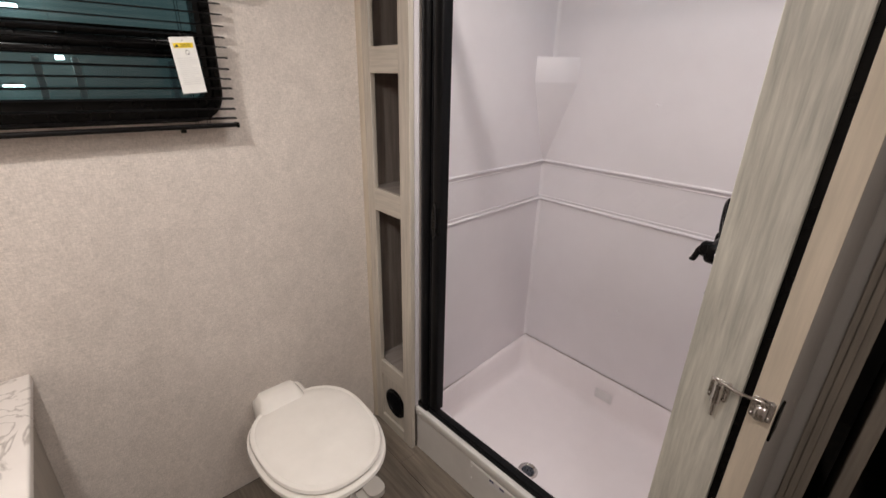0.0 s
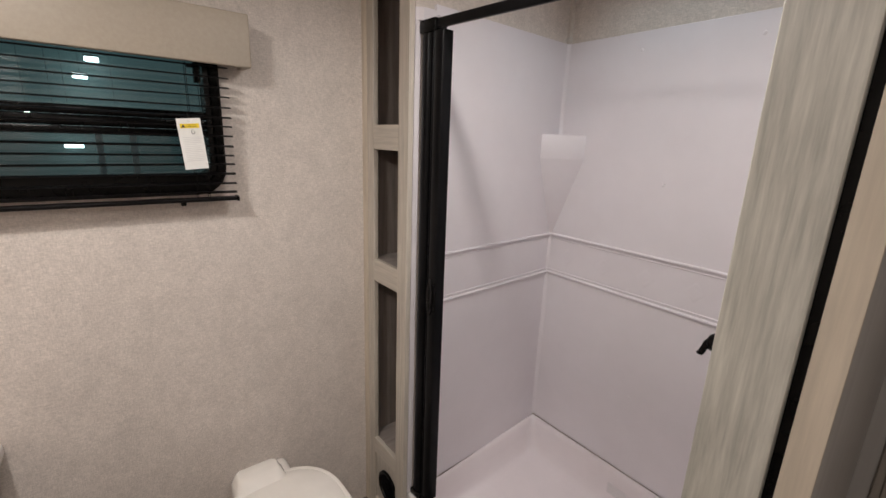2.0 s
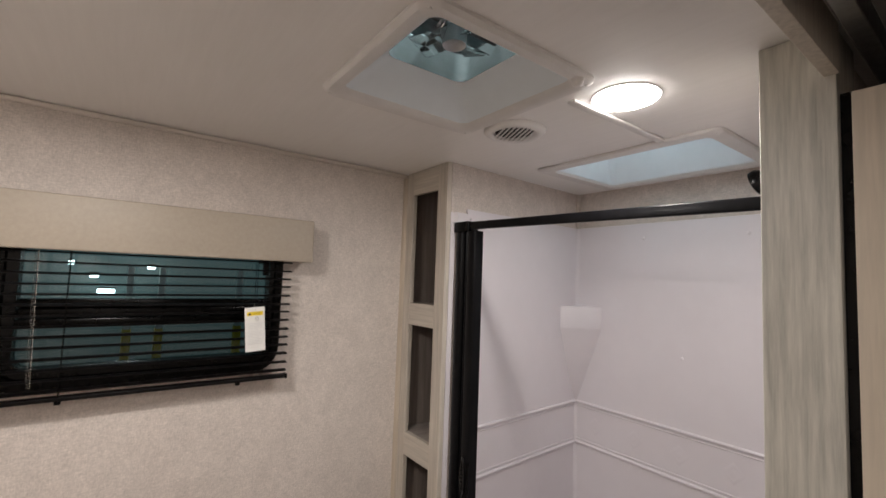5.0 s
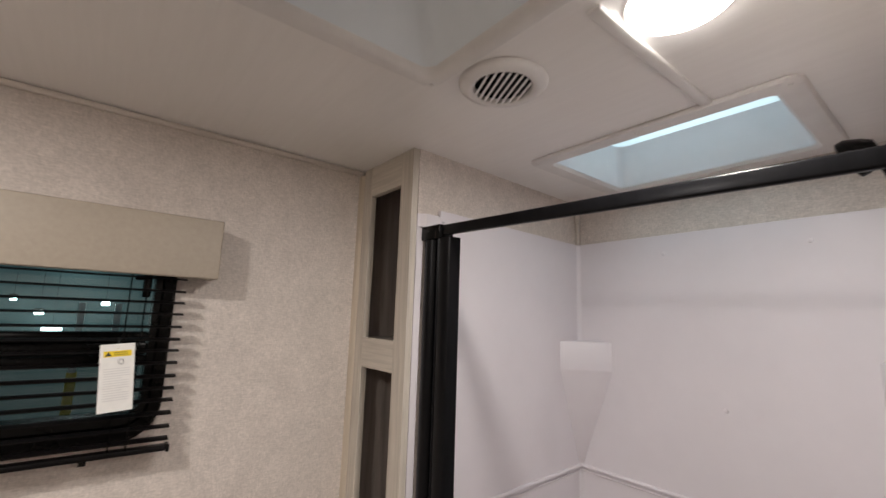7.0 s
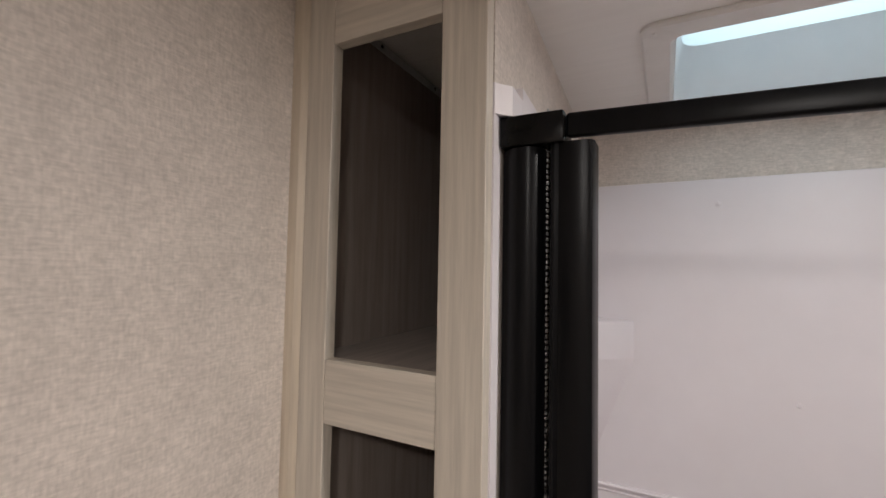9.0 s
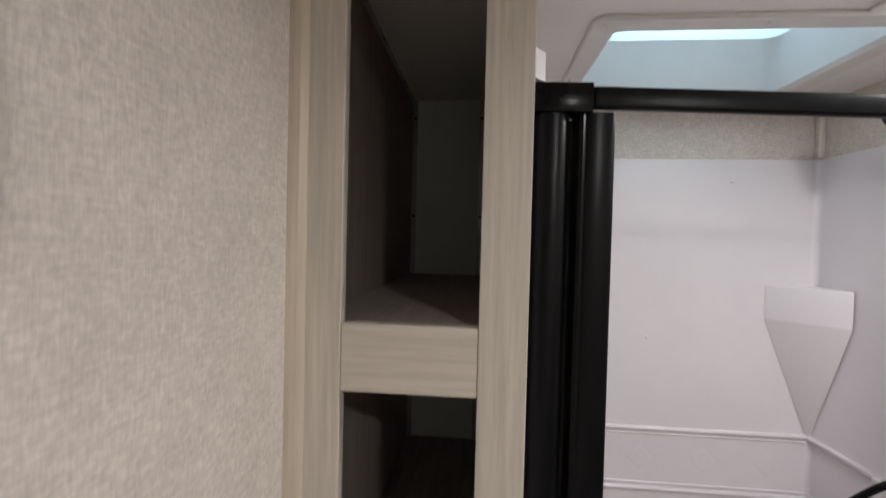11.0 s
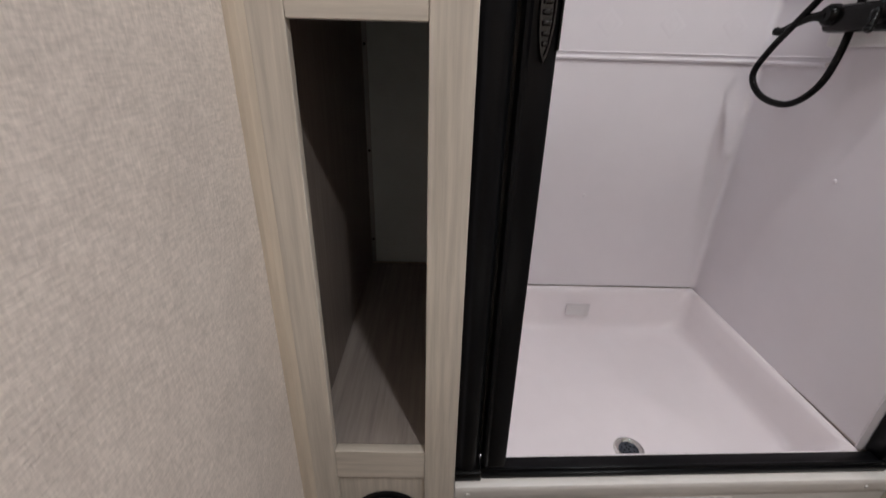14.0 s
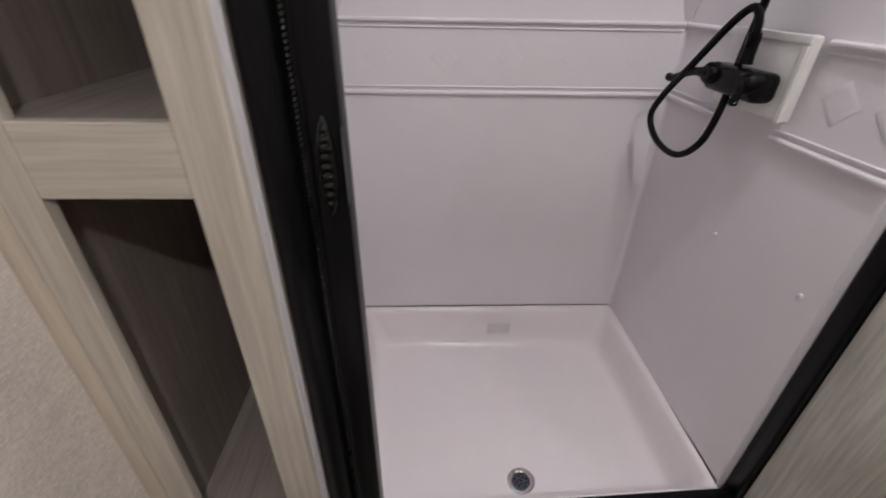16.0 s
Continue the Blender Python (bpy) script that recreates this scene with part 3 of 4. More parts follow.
# ---- shower ----
def build_surround():
    s = thing("shower_surround", (0.69, 0.4, 0.235), "glossy white moulded shower surround with embossed band", "shower wall")
    z0, z1 = 0.243, SURTOP
    part("back_panel", box(B(), LB + 0.001, RW, BACK, BACK + 0.010, z0, z1, 0.002), SURROUND, s)
    part("side_panel", prism(B(), [(LF - 0.002, 0.082), (LB + 0.0045, BACK - 0.0005), (LB - 0.001, BACK - 0.0005), (0.2935, 0.082)], 0.225, z1), SURROUND, s)
    part("top_return", prism(B(), [(0.284, 0.0188), (0.2924, 0.0188), (0.2965, 0.0262), (0.3065, 0.0372), (LF - 0.002, 0.0815), (0.2940, 0.0815), (0.2936, 0.0372), (0.284, 0.0372)], 1.7988, 1.832), SURROUND, s)
    part("front_return", box(B(), RWF + 0.0005, 1.1895, 0.1199, 0.1222, 0.213, z1), SURROUND, s)
    part("front_flange", prism(B(), [(0.284, 0.0188), (0.2924, 0.0188), (0.2924, 0.0365), (0.284, 0.0365)], 0.213, 1.7987), SURROUND, s)
    part("flange_return", box(B(), 0.284, 0.2930, 0.0366, 0.0370, 0.213, 1.798), SURROUND, s)
    part("side_panel", prism(B(), [(RWF, 0.123), (RWF + 0.007, 0.123), (RW + 0.007, BACK - 0.0005), (RW, BACK - 0.0005)], 0.225, z1), SURROUND, s)
    rw = lambda y: RWF + (RW - RWF) * (y - 0.091) / (BACK - 0.091)
    lw = lambda y: LF + (LB + 0.0045 - LF) * (y - FRONT) / (BACK - FRONT)
    for z, h, d in ((1.112, 0.010, 0.009), (1.097, 0.004, 0.004), (0.946, 0.010, 0.009), (0.961, 0.004, 0.004)):
        prof = [(0, -h / 2), (d * 0.7, -h / 2), (d, -h / 6), (d, h / 6), (d * 0.7, h / 2), (0, h / 2)]
        part("moulding", loft(B(), [[(x, BACK - a, z + b) for a, b in prof] for x in (LB + 0.006, RW - 0.001)]), SURROUND, s, smooth=True)
        part("moulding", loft(B(), [[(lw(y) + a, y, z + b) for a, b in prof] for y in (FRONT + 0.002, BACK - 0.001)]), SURROUND, s, smooth=True)
        for ya, yb in ((0.124, 0.318 if z > 1.05 else 0.362), (0.532, BACK - 0.001)):
            part("moulding", loft(B(), [[(rw(y) - a, y, z + b) for a, b in prof] for y in (ya, yb)]), SURROUND, s, smooth=True)

    def ornament(place):
        bm = B()
        for cx, cz, r in ((0, 0, 0.036),):
            quad = [(cx - r, cz), (cx, cz - r), (cx + r, cz), (cx, cz + r)]
            loft(bm, [[place(u, v, -0.0003) for u, v in quad], [place(cx + (u - cx) * 0.82, cz + (v - cz) * 0.82, 0.0022) for u, v in quad],
                      [place(cx + (u - cx) * 0.6, cz + (v - cz) * 0.6, 0.001) for u, v in quad], [place(cx + (u - cx) * 0.3, cz + (v - cz) * 0.3, 0.003) for u, v in quad]])
        part("ornament", bm, SURROUND, s, smooth=True)

    for x in (0.36, 0.525, 0.69, 0.855, 1.02):
        ornament(lambda u, v, d, x=x: (x + u, BACK - d * 0.3, 1.03 + v))
    for y in (0.19, 0.36, 0.53):
        ornament(lambda u, v, d, y=y: (lw(y + u) + d * 0.3, y + u, 1.03 + v))
    for y in (0.165, 0.26):
        ornament(lambda u, v, d, y=y: (rw(y + u) - d * 0.6, y + u, 1.03 + v))

    def corner_shelf(cx, sx):
        a = 0.125
        tri = lambda k, z: [(cx + sx * 0.0005, BACK - 0.0005, z), (cx + sx * a * k, BACK - 0.0005, z), (cx + sx * 0.0005, BACK - a * k, z)]
        bm = B()
        loft(bm, [tri(0.10, 1.12), tri(1.0, 1.424), tri(1.0, 1.5145)])
        bmesh.ops.bevel(bm, geom=list(bm.edges), offset=0.004, segments=3, affect="EDGES", profile=0.5)
        part("shelf", bm, SURROUND, s, smooth=True)

    def corner_cove(cx, sx):
        r = 0.016
        arc = [(cx + sx * (r - r * math.sin(k * math.pi / 12)), BACK - r + r * math.cos(k * math.pi / 12)) for k in range(7)]
        poly = [(cx - sx * 0.0015, BACK + 0.0015)] + [(x, min(y, BACK - 0.0004)) for x, y in arc]
        part("corner_cove", prism(B(), poly, 0.2445, SURTOP - 0.0005), SURROUND, s, smooth=True)

    corner_cove(LB + 0.0045, 1)
    corner_cove(RW, -1)
    corner_shelf(LB + 0.004, 1)
    corner_shelf(RW - 0.0005, -1)
    for x, z in ((0.70, 1.36), (0.56, 1.79), (0.70, 0.56), (0.905, 1.79)):
        part("screw_cap", loft(B(), [ring((x, BACK - 0.0003, z), 0.006, "y", 14), ring((x, BACK - 0.003, z), 0.005, "y", 14), ring((x, BACK - 0.004, z), 0.002, "y", 14)]), SURROUND, s, smooth=True)
    for y, z in ((0.404, 0.712), (0.163, 0.722), (0.40, 1.45)):
        part("screw_cap", loft(B(), [ring((rw(y) - 0.0003, y, z), 0.006, "x", 14), ring((rw(y) - 0.003, y, z), 0.005, "x", 14), ring((rw(y) - 0.004, y, z), 0.002, "x", 14)]), SURROUND, s, smooth=True)


build_surround()


def build_pan():
    p = thing("shower_pan", (0.70, 0.4, 0.0), "white moulded shower pan with raised rim and front curb", "shower pan")
    zt = 0.241
    left = lambda y: LF + 0.001 + (LB + 0.0055 - LF - 0.001) * (y - FRONT) / (BACK - FRONT)
    right = lambda y: RWF - 0.0005 + (RW - RWF) * (y - 0.09) / (BACK - 0.09)
    yf = 0.079

    def tray(inset, z, r, drop=0.0):
        out = []
        for u, y in rounded(inset, 1 - inset, yf + inset * 0.45, BACK - 0.0008 - inset * 0.88, r):
            k = min(1.0, max(0.0, 1 - (y - yf) / 0.10))
            out.append((left(y) + u * (right(y) - left(y)), y, z - drop * k * k))
        return out

    bm = B()
    loft(bm, [tray(0.0, 0.150, 0.004), tray(0.0, 0.240, 0.004, 0.027), tray(0.004, 0.2425, 0.006, 0.027), tray(0.010, 0.2415, 0.012, 0.027), tray(0.017, 0.236, 0.02, 0.026), tray(0.024, 0.222, 0.03, 0.02),
              tray(0.034, 0.180, 0.045, 0.008), tray(0.044, 0.140, 0.055), tray(0.054, 0.118, 0.065), tray(0.068, 0.107, 0.07), tray(0.088, 0.1025, 0.075), tray(0.12, 0.1005, 0.08), tray(0.30, 0.099, 0.08)], False, True)
    part("basin", bm, PAN, p, smooth=True)
    part("curb_top", box(B(), TOW + 0.003, 1.157, 0.041, 0.0785, 0.0, 0.2128, 0.002), PAN, p)
    # curb front
    lip = [(0.040, 0.2125), (0.024, 0.2125), (0.0205, 0.2112), (0.0188, 0.2080), (0.0186, 0.200), (0.0192, 0.188), (0.0210, 0.178), (0.0240, 0.1705), (0.0268, 0.167), (0.040, 0.167)]
    part("curb_lip", loft(B(), [[(x, y, z) for y, z in lip] for x in (TOW + 0.003, 1.1715)]), CURB, p, smooth=True)
    part("curb_panel", box(B(), TOW + 0.002, 1.1715, 0.027, 0.0355, 0.0, 0.1665), CURB, p, "off-white skirting panel")
    a = part("access_panel", box(B(), 0.592, 0.850, 0.0200, 0.0265, 0.01, 0.1625, 0.0015), CURB, p, "white access panel with small label")
    part("label", box(B(), 0.683, 0.748, 0.0192, 0.0197, 0.136, 0.160), STICKER, a)
    for x in (0.684, 0.728):
        part("label_heading", box(B(), x, x + 0.019, 0.0186, 0.0190, 0.1515, 0.1595), BLUEINK, a, "dark blue label heading")
    bm = B()
    for i in range(3):
        box(bm, 0.687, 0.744, 0.0186, 0.0190, 0.1385 + i * 0.0042, 0.1402 + i * 0.0042)
    part("print_lines", bm, GREYINK, a)
    for x, z in ((0.602, 0.150), (0.839, 0.150), (0.602, 0.095), (0.839, 0.095)):
        part("screw", loft(B(), [ring((x, 0.0199, z), 0.004, "y", 10), ring((x, 0.0180, z), 0.003, "y", 10)]), WHITEPLASTIC, a)
    for x in (0.319, 1.11):
        part("screw", loft(B(), [ring((x, 0.0184, 0.194), 0.004, "y", 10), ring((x, 0.0165, 0.194), 0.003, "y", 10)]), WHITEPLASTIC, p)
    # label on the back upstand
    part("pan_label", box(B(), 0.690, 0.768, BACK - 0.0420, BACK - 0.0410, 0.150, 0.197), STICKER, p, "small clear instruction label")
    bm = B()
    for i in range(6):
        box(bm, 0.694, 0.764, BACK - 0.0424, BACK - 0.0421, 0.155 + i * 0.0065, 0.157 + i * 0.0065)
    part("print_lines", bm, GREYINK, p)
    # drain
    c = (0.72, 0.193)
    d = part("drain", loft(B(), [ring((*c, 0.0992), 0.036), ring((*c, 0.1030), 0.035), ring((*c, 0.1040), 0.030), ring((*c, 0.1010), 0.024), ring((*c, 0.1002), 0.023)]), CHROME, p, "chrome drain with dark strainer", True)
    bm = loft(B(), [ring((*c, 0.1004), 0.0228), ring((*c, 0.1012), 0.0225)])
    part("strainer", bm, DRAINMETAL, d)
    for i in range(14):
        a0 = i * 2.399
        r = 0.0055 * math.sqrt(i)
        q = (c[0] + r * math.cos(a0), c[1] + r * math.sin(a0))
        part("strainer_hole", loft(B(), [ring((*q, 0.1013), 0.0024, "z", 8), ring((*q, 0.1015), 0.0023, "z", 8)]), BLACKGLOSS, d)
    return p


skew(build_pan(), True)


def build_frame():
    f = thing("shower_door", (0.70, 0.055, 0.213), "black aluminium shower frame with retracted roller door", "shower door")
    y = FRONT
    zb, zt = 0.2130, 1.797
    post = [(0.2935, y + 0.04), (0.2935, y + 0.012), (0.3015, y + 0.004), (0.308, y), (0.322, y - 0.002), (0.331, y + 0.002), (0.3375, y + 0.011), (0.3375, y + 0.04)]
    part("jamb", prism(B(), post, zb + 0.025, 1.763), BLACK, f, smooth=True)
    bar = [(0.3455, y + 0.038), (0.3455, y + 0.010), (0.3475, y + 0.0045), (0.3515, y + 0.002), (0.3555, y + 0.0045), (0.358, y + 0.0032), (0.384, y + 0.003), (0.3885, y + 0.006), (0.390, y + 0.011), (0.390, y + 0.038)]
    part("pull_bar", prism(B(), bar, zb + 0.03, 1.7655), BLACK, f, smooth=True)
    part("screen_roll", box(B(), 0.3378, 0.3452, y + 0.032, y + 0.038, zb + 0.03, 1.763), DARK, f)
    bm = B()
    for i in range(250):
        z = zb + 0.05 + i * 0.0062
        box(bm, 0.3377, 0.3394, y + 0.025, y + 0.0315, z, z + 0.0036)
    tagged(part("zip_strip", bm, STEEL, f, "grey toothed zip strip"), kind="stuff")
    bm = box(B(), 0.362, 1.1575, y + 0.003, y + 0.016, 1.7705, 1.796, 0.004, 3)
    for v in bm.verts:
        v.co.z -= 0.017 * (v.co.x - 0.362) / 0.8
    part("top_rail", bm, BLACK, f, smooth=True)
    part("corner_block", box(B(), 0.2932, 0.3615, y - 0.003, y + 0.041, 1.7640, 1.798, 0.0025, 2), BLACKGLOSS, f, smooth=True)
    bt = box(B(), 0.345, 1.1575, y + 0.0005, y + 0.040, zb, zb + 0.012, 0.003)
    box(bt, 0.345, 1.1575, y + 0.006, y + 0.012, zb + 0.010, zb + 0.020, 0.002)
    part("bottom_rail", bt, BLACK, f, smooth=True)
    part("corner_block", box(B(), 0.2932, 0.3445, y - 0.005, y + 0.041, zb, zb + 0.024, 0.004, 3), BLACKGLOSS, f, smooth=True)
    part("jamb", box(B(), 1.158, 1.19, y + 0.0145, y + 0.0535, zb, 1.776, 0.006, 3), BLACK, f, smooth=True)
    hz = 1.003
    def leaf(rx, rz, yy):
        out = []
        for i in range(40):
            a = 2 * math.pi * i / 40
            v = math.sin(a)
            out.append((0.3710 + rx * math.copysign(abs(math.cos(a)) ** 1.35, math.cos(a)), yy, hz + rz * v))
        return out

    h = part("handle", loft(B(), [leaf(0.0105, 0.060, y + 0.0028), leaf(0.0105, 0.060, y - 0.004), leaf(0.0092, 0.057, y - 0.0065), leaf(0.0074, 0.052, y - 0.0065), leaf(0.0062, 0.049, y - 0.0015)]), HANDLEBLACK, f, "black oval pull handle with ribs", True)
    for i in range(8):
        zz = hz - 0.0385 + i * 0.011
        half = 0.0056 * (1 - (abs(zz - hz) / 0.060) ** 2)
        part("grip_rib", box(B(), 0.3710 - half, 0.3710 + half, y - 0.0085, y - 0.001, zz - 0.0028, zz + 0.0028, 0.002, 2), HANDLEBLACK, h, smooth=True)
    part("latch_strip", box(B(), 0.3865, 0.3895, y - 0.002, y + 0.0085, hz - 0.045, hz + 0.045, 0.001), BLACKGLOSS, f)
    return f


skew(build_frame())

def build_faucet():
    t = thing("shower_faucet", (RW, 0.42, 1.0), "black two-handle shower faucet on a white mounting plate", "faucet")
    bm = box(B(), RW - 0.022, RW - 0.0005, 0.322, 0.528, 0.982, 1.122, 0.006, 3)
    part("mounting_plate", bm, WHITEPLASTIC, t, "raised white mounting plate", True)
    bm = B()
    box(bm, RW - 0.025, RW - 0.018, 0.322, 0.528, 1.108, 1.122, 0.002), box(bm, RW - 0.025, RW - 0.018, 0.322, 0.334, 0.982, 1.107, 0.002)
    part("plate_rim", bm, WHITEPLASTIC, t)
    part("body", box(B(), RW - 0.070, RW - 0.0225, 0.345, 0.505, 1.008, 1.060, 0.014, 4), BLACKGLOSS, t, smooth=True)
    for y, tip in ((0.368, (-0.016, -0.010, -0.028)), (0.482, (-0.012, 0.105, -0.026))):
        part("valve_stem", loft(B(), [ring((RW - 0.060, y, 1.040), 0.022, "x", 20), ring((RW - 0.076, y, 1.040), 0.021, "x", 20), ring((RW - 0.083, y, 1.040), 0.015, "x", 20)]), BLACKGLOSS, t, smooth=True)
        a = Vector((RW - 0.075, y, 1.040))
        b2 = a + Vector((tip[0] * 0.5, tip[1] * 0.45, -0.004))
        c2 = a + Vector(tip)
        part("lever", tube(B(), smooth_line([a, b2, c2, c2 + Vector((-0.004, tip[1] * 0.2, 0.003))], 5), [0.0105] * 3 + [0.0085] * 4 + [0.0075] * 4 + [0.009] * 3 + [0.007, 0.003], 12), BLACKGLOSS, t, smooth=True)
    part("hose_outlet", loft(B(), [ring((1.071, 0.42, 1.066), 0.013, "z", 16), ring((1.071, 0.42, 1.105), 0.010, "z", 16)]), BLACKGLOSS, t, smooth=True)
    h = thing("shower_hose", (RW, 0.45, 0.87), "black rubber shower hose hanging in a loop", "hose")
    pts = [(1.072, 0.42, 1.085), (1.067, 0.416, 1.135), (1.060, 0.432, 1.157), (1.048, 0.463, 1.128), (1.036, 0.525, 1.052), (1.030, 0.598, 0.974), (1.031, 0.632, 0.917), (1.038, 0.590, 0.872),
           (1.047, 0.509, 0.862), (1.061, 0.460, 0.902), (1.076, 0.452, 0.973), (1.091, 0.465, 1.07), (1.087, 0.445, 1.18), (1.086, 0.42, 1.35), (1.088, 0.40, 1.58), (1.089, 0.390, 1.76)]
    part("hose", tube(B(), smooth_line(pts, 7), 0.0075, 10), BLACKGLOSS, h, smooth=True)
    part("hose_nut", tube(B(), [(1.072, 0.42, 1.086), (1.069, 0.417, 1.118)], 0.0115, 8), BLACKGLOSS, h)
    k = thing("hand_shower", (RW, 0.42, 1.76), "black hand shower resting in a wall bracket", "shower head")
    part("wall_bracket", box(B(), RW - 0.03, RW - 0.0005, 0.395, 0.445, 1.80, 1.84, 0.008, 3), BLACKGLOSS, k, smooth=True)
    part("handle", tube(B(), smooth_line([(1.088, 0.388, 1.755), (1.086, 0.40, 1.81), (1.070, 0.415, 1.862), (1.045, 0.425, 1.885)], 5), 0.0125, 12), BLACKGLOSS, k, smooth=True)
    d = Vector((-0.78, 0.1, -0.35)).normalized()
    c0 = Vector((1.052, 0.425, 1.888))
    part("spray_head", tube(B(), [c0 - d * 0.012, c0, c0 + d * 0.018, c0 + d * 0.030, c0 + d * 0.033], [0.012, 0.024, 0.036, 0.036, 0.030], 24), BLACKGLOSS, k, smooth=True)


build_faucet()


# ---- ceiling fixtures ----
def build_lamp(name_at, label):
    x, y = name_at
    l = thing("ceiling_lamp", (x, y, CEIL - 0.03), label, "ceiling light", "round ceiling lamps")
    part("trim_ring", loft(B(), [ring((x, y, CEIL - 0.0004), 0.0690, k=48), ring((x, y, CEIL - 0.0016), 0.0690, k=48), ring((x, y, CEIL - 0.0020), 0.0682, k=48)]), WHITEPLASTIC, l, smooth=True)
    ob = part("lens", loft(B(), [ring((x, y, CEIL - 0.0021), 0.0660, k=48), ring((x, y, CEIL - 0.0045), 0.0645, k=48), ring((x, y, CEIL - 0.0085), 0.055, k=48), ring((x, y, CEIL - 0.0110), 0.036, k=48), ring((x, y, CEIL - 0.0120), 0.012, k=48)]), DOME, l, "glowing frosted lens", True)
    ob.visible_shadow = False


build_lamp(LAMP_AT, "round white ceiling lamp, switched on, beside the shower")
build_lamp(LAMP2_AT, "round white ceiling lamp, switched on, above the vanity")


def build_register():
    x, y = 0.645, -0.053
    r = thing("ceiling_register", (x, y, CEIL - 0.02), "round white slatted ceiling air register", "air vent")
    part("flange", loft(B(), [ring((x, y, CEIL - 0.0005), 0.080, k=48), ring((x, y, CEIL - 0.004), 0.0795, k=48), ring((x, y, CEIL - 0.010), 0.074, k=48), ring((x, y, CEIL - 0.0135), 0.064, k=48), ring((x, y, CEIL - 0.0125), 0.056, k=48), ring((x, y, CEIL - 0.009), 0.052, k=48), ring((x, y, CEIL - 0.004), 0.051, k=48)], True, False), WHITEPLASTIC, r, smooth=True)
    # flat black disc paints in the darkness behind the slats
    part("duct", loft(B(), [ring((x, y, CEIL - 0.0035), 0.0505, k=32), ring((x, y, CEIL - 0.0022), 0.0505, k=32)]), BLACK, r, "black disc painted as the dark of the duct")
    for i in range(8):
        o = -0.0402 + i * 0.0115
        half = math.sqrt(0.0515 ** 2 - o ** 2)
        bm = B()
        ux, uy = 0.905, -0.425
        vx, vy = 0.425, 0.905
        rings = []
        for e in (-half, half):
            cx, cy = x + vx * o + ux * e, y + vy * o + uy * e
            rings.append([(cx + vx * a, cy + vy * a, CEIL + b) for a, b in ((-0.0034, -0.0122), (0.0016, -0.0122), (0.0042, -0.0075), (0.0002, -0.0075))])
        loft(bm, rings)
        part("slat", bm, WHITEPLASTIC, r)


build_register()


def build_roof_vent():
    x, y, h = FAN
    v = thing("roof_vent_fan", (x, y, CEIL), "white square roof vent with fan under a smoked lid", "roof vent")
    sq = lambda k, r, z, dz=0: [(x + a, y + b, z) for a, b in rounded(-k, k, -k, k, r)]
    part("flange", loft(B(), [sq(0.171, 0.02, CEIL - 0.0005), sq(0.200, 0.03, CEIL - 0.0005), sq(0.200, 0.03, CEIL - 0.006), sq(0.193, 0.028, CEIL - 0.012), sq(0.176, 0.024, CEIL - 0.012), sq(0.166, 0.022, CEIL - 0.005), sq(0.164, 0.022, CEIL + 0.001)], False, False), WHITEPLASTIC, v, smooth=True)
    part("shaft", loft(B(), [sq(0.164, 0.022, CEIL + 0.0012), sq(0.155, 0.022, CEIL + 0.012), sq(0.108, 0.02, CEIL + 0.062), sq(0.102, 0.025, CEIL + 0.066)], False, False), COOLWHITE, v, smooth=True)
    lid = part("lid", loft(B(), [sq(0.14, 0.04, CEIL + 0.150), sq(0.135, 0.05, CEIL + 0.165), sq(0.10, 0.05, CEIL + 0.172)]), SMOKE, v, "smoked translucent lid", True)
    lid.visible_shadow = False
    part("collar", loft(B(), [sq(0.103, 0.03, CEIL + 0.0665), sq(0.125, 0.03, CEIL + 0.148)], False, False), COLLAR, v, smooth=True)
    part("hub", loft(B(), [ring((x, y, CEIL + 0.082), 0.018), ring((x, y, CEIL + 0.078), 0.024), ring((x, y, CEIL + 0.115), 0.026)]), STEEL, v, smooth=True)
    for i in range(4):
        a = radians(45 * 2 * i + 20)
        c, s2 = math.cos(a), math.sin(a)
        rr = []
        for rad, wid, tw in ((0.02, 0.014, 0.012), (0.055, 0.026, 0.010), (0.092, 0.032, 0.007)):
            rr.append([(x + c * rad - s2 * w, y + s2 * rad + c * w, CEIL + 0.098 + dz) for w, dz in ((-wid, -tw), (wid, tw), (wid, tw + 0.002), (-wid, -tw + 0.002))])
        part("blade", loft(B(), rr), CLEAR, v, "clear plastic fan blade")
    for a in (0, 90, 180, 270):
        c, s2 = math.cos(radians(a)), math.sin(radians(a))
        part("strut", rod(B(), (x + c * 0.03, y + s2 * 0.03, CEIL + 0.122), (x + c * 0.112, y + s2 * 0.112, CEIL + 0.122), 0.005, 8), DARK, v)
    for dx in (-0.182, 0.182):
        for dy in (-0.182, 0.182):
            part("screw", loft(B(), [ring((x + dx, y + dy, CEIL - 0.012), 0.004, k=10), ring((x + dx, y + dy, CEIL - 0.0145), 0.003, k=10)]), WHITEPLASTIC, v)
    part("crank_stub", loft(B(), [ring((x + 0.185, y + 0.15, CEIL - 0.012), 0.012, k=16), ring((x + 0.185, y + 0.15, CEIL - 0.022), 0.010, k=16), ring((x + 0.185, y + 0.15, CEIL - 0.026), 0.005, k=16)]), WHITEPLASTIC, v, smooth=True)


build_roof_vent()


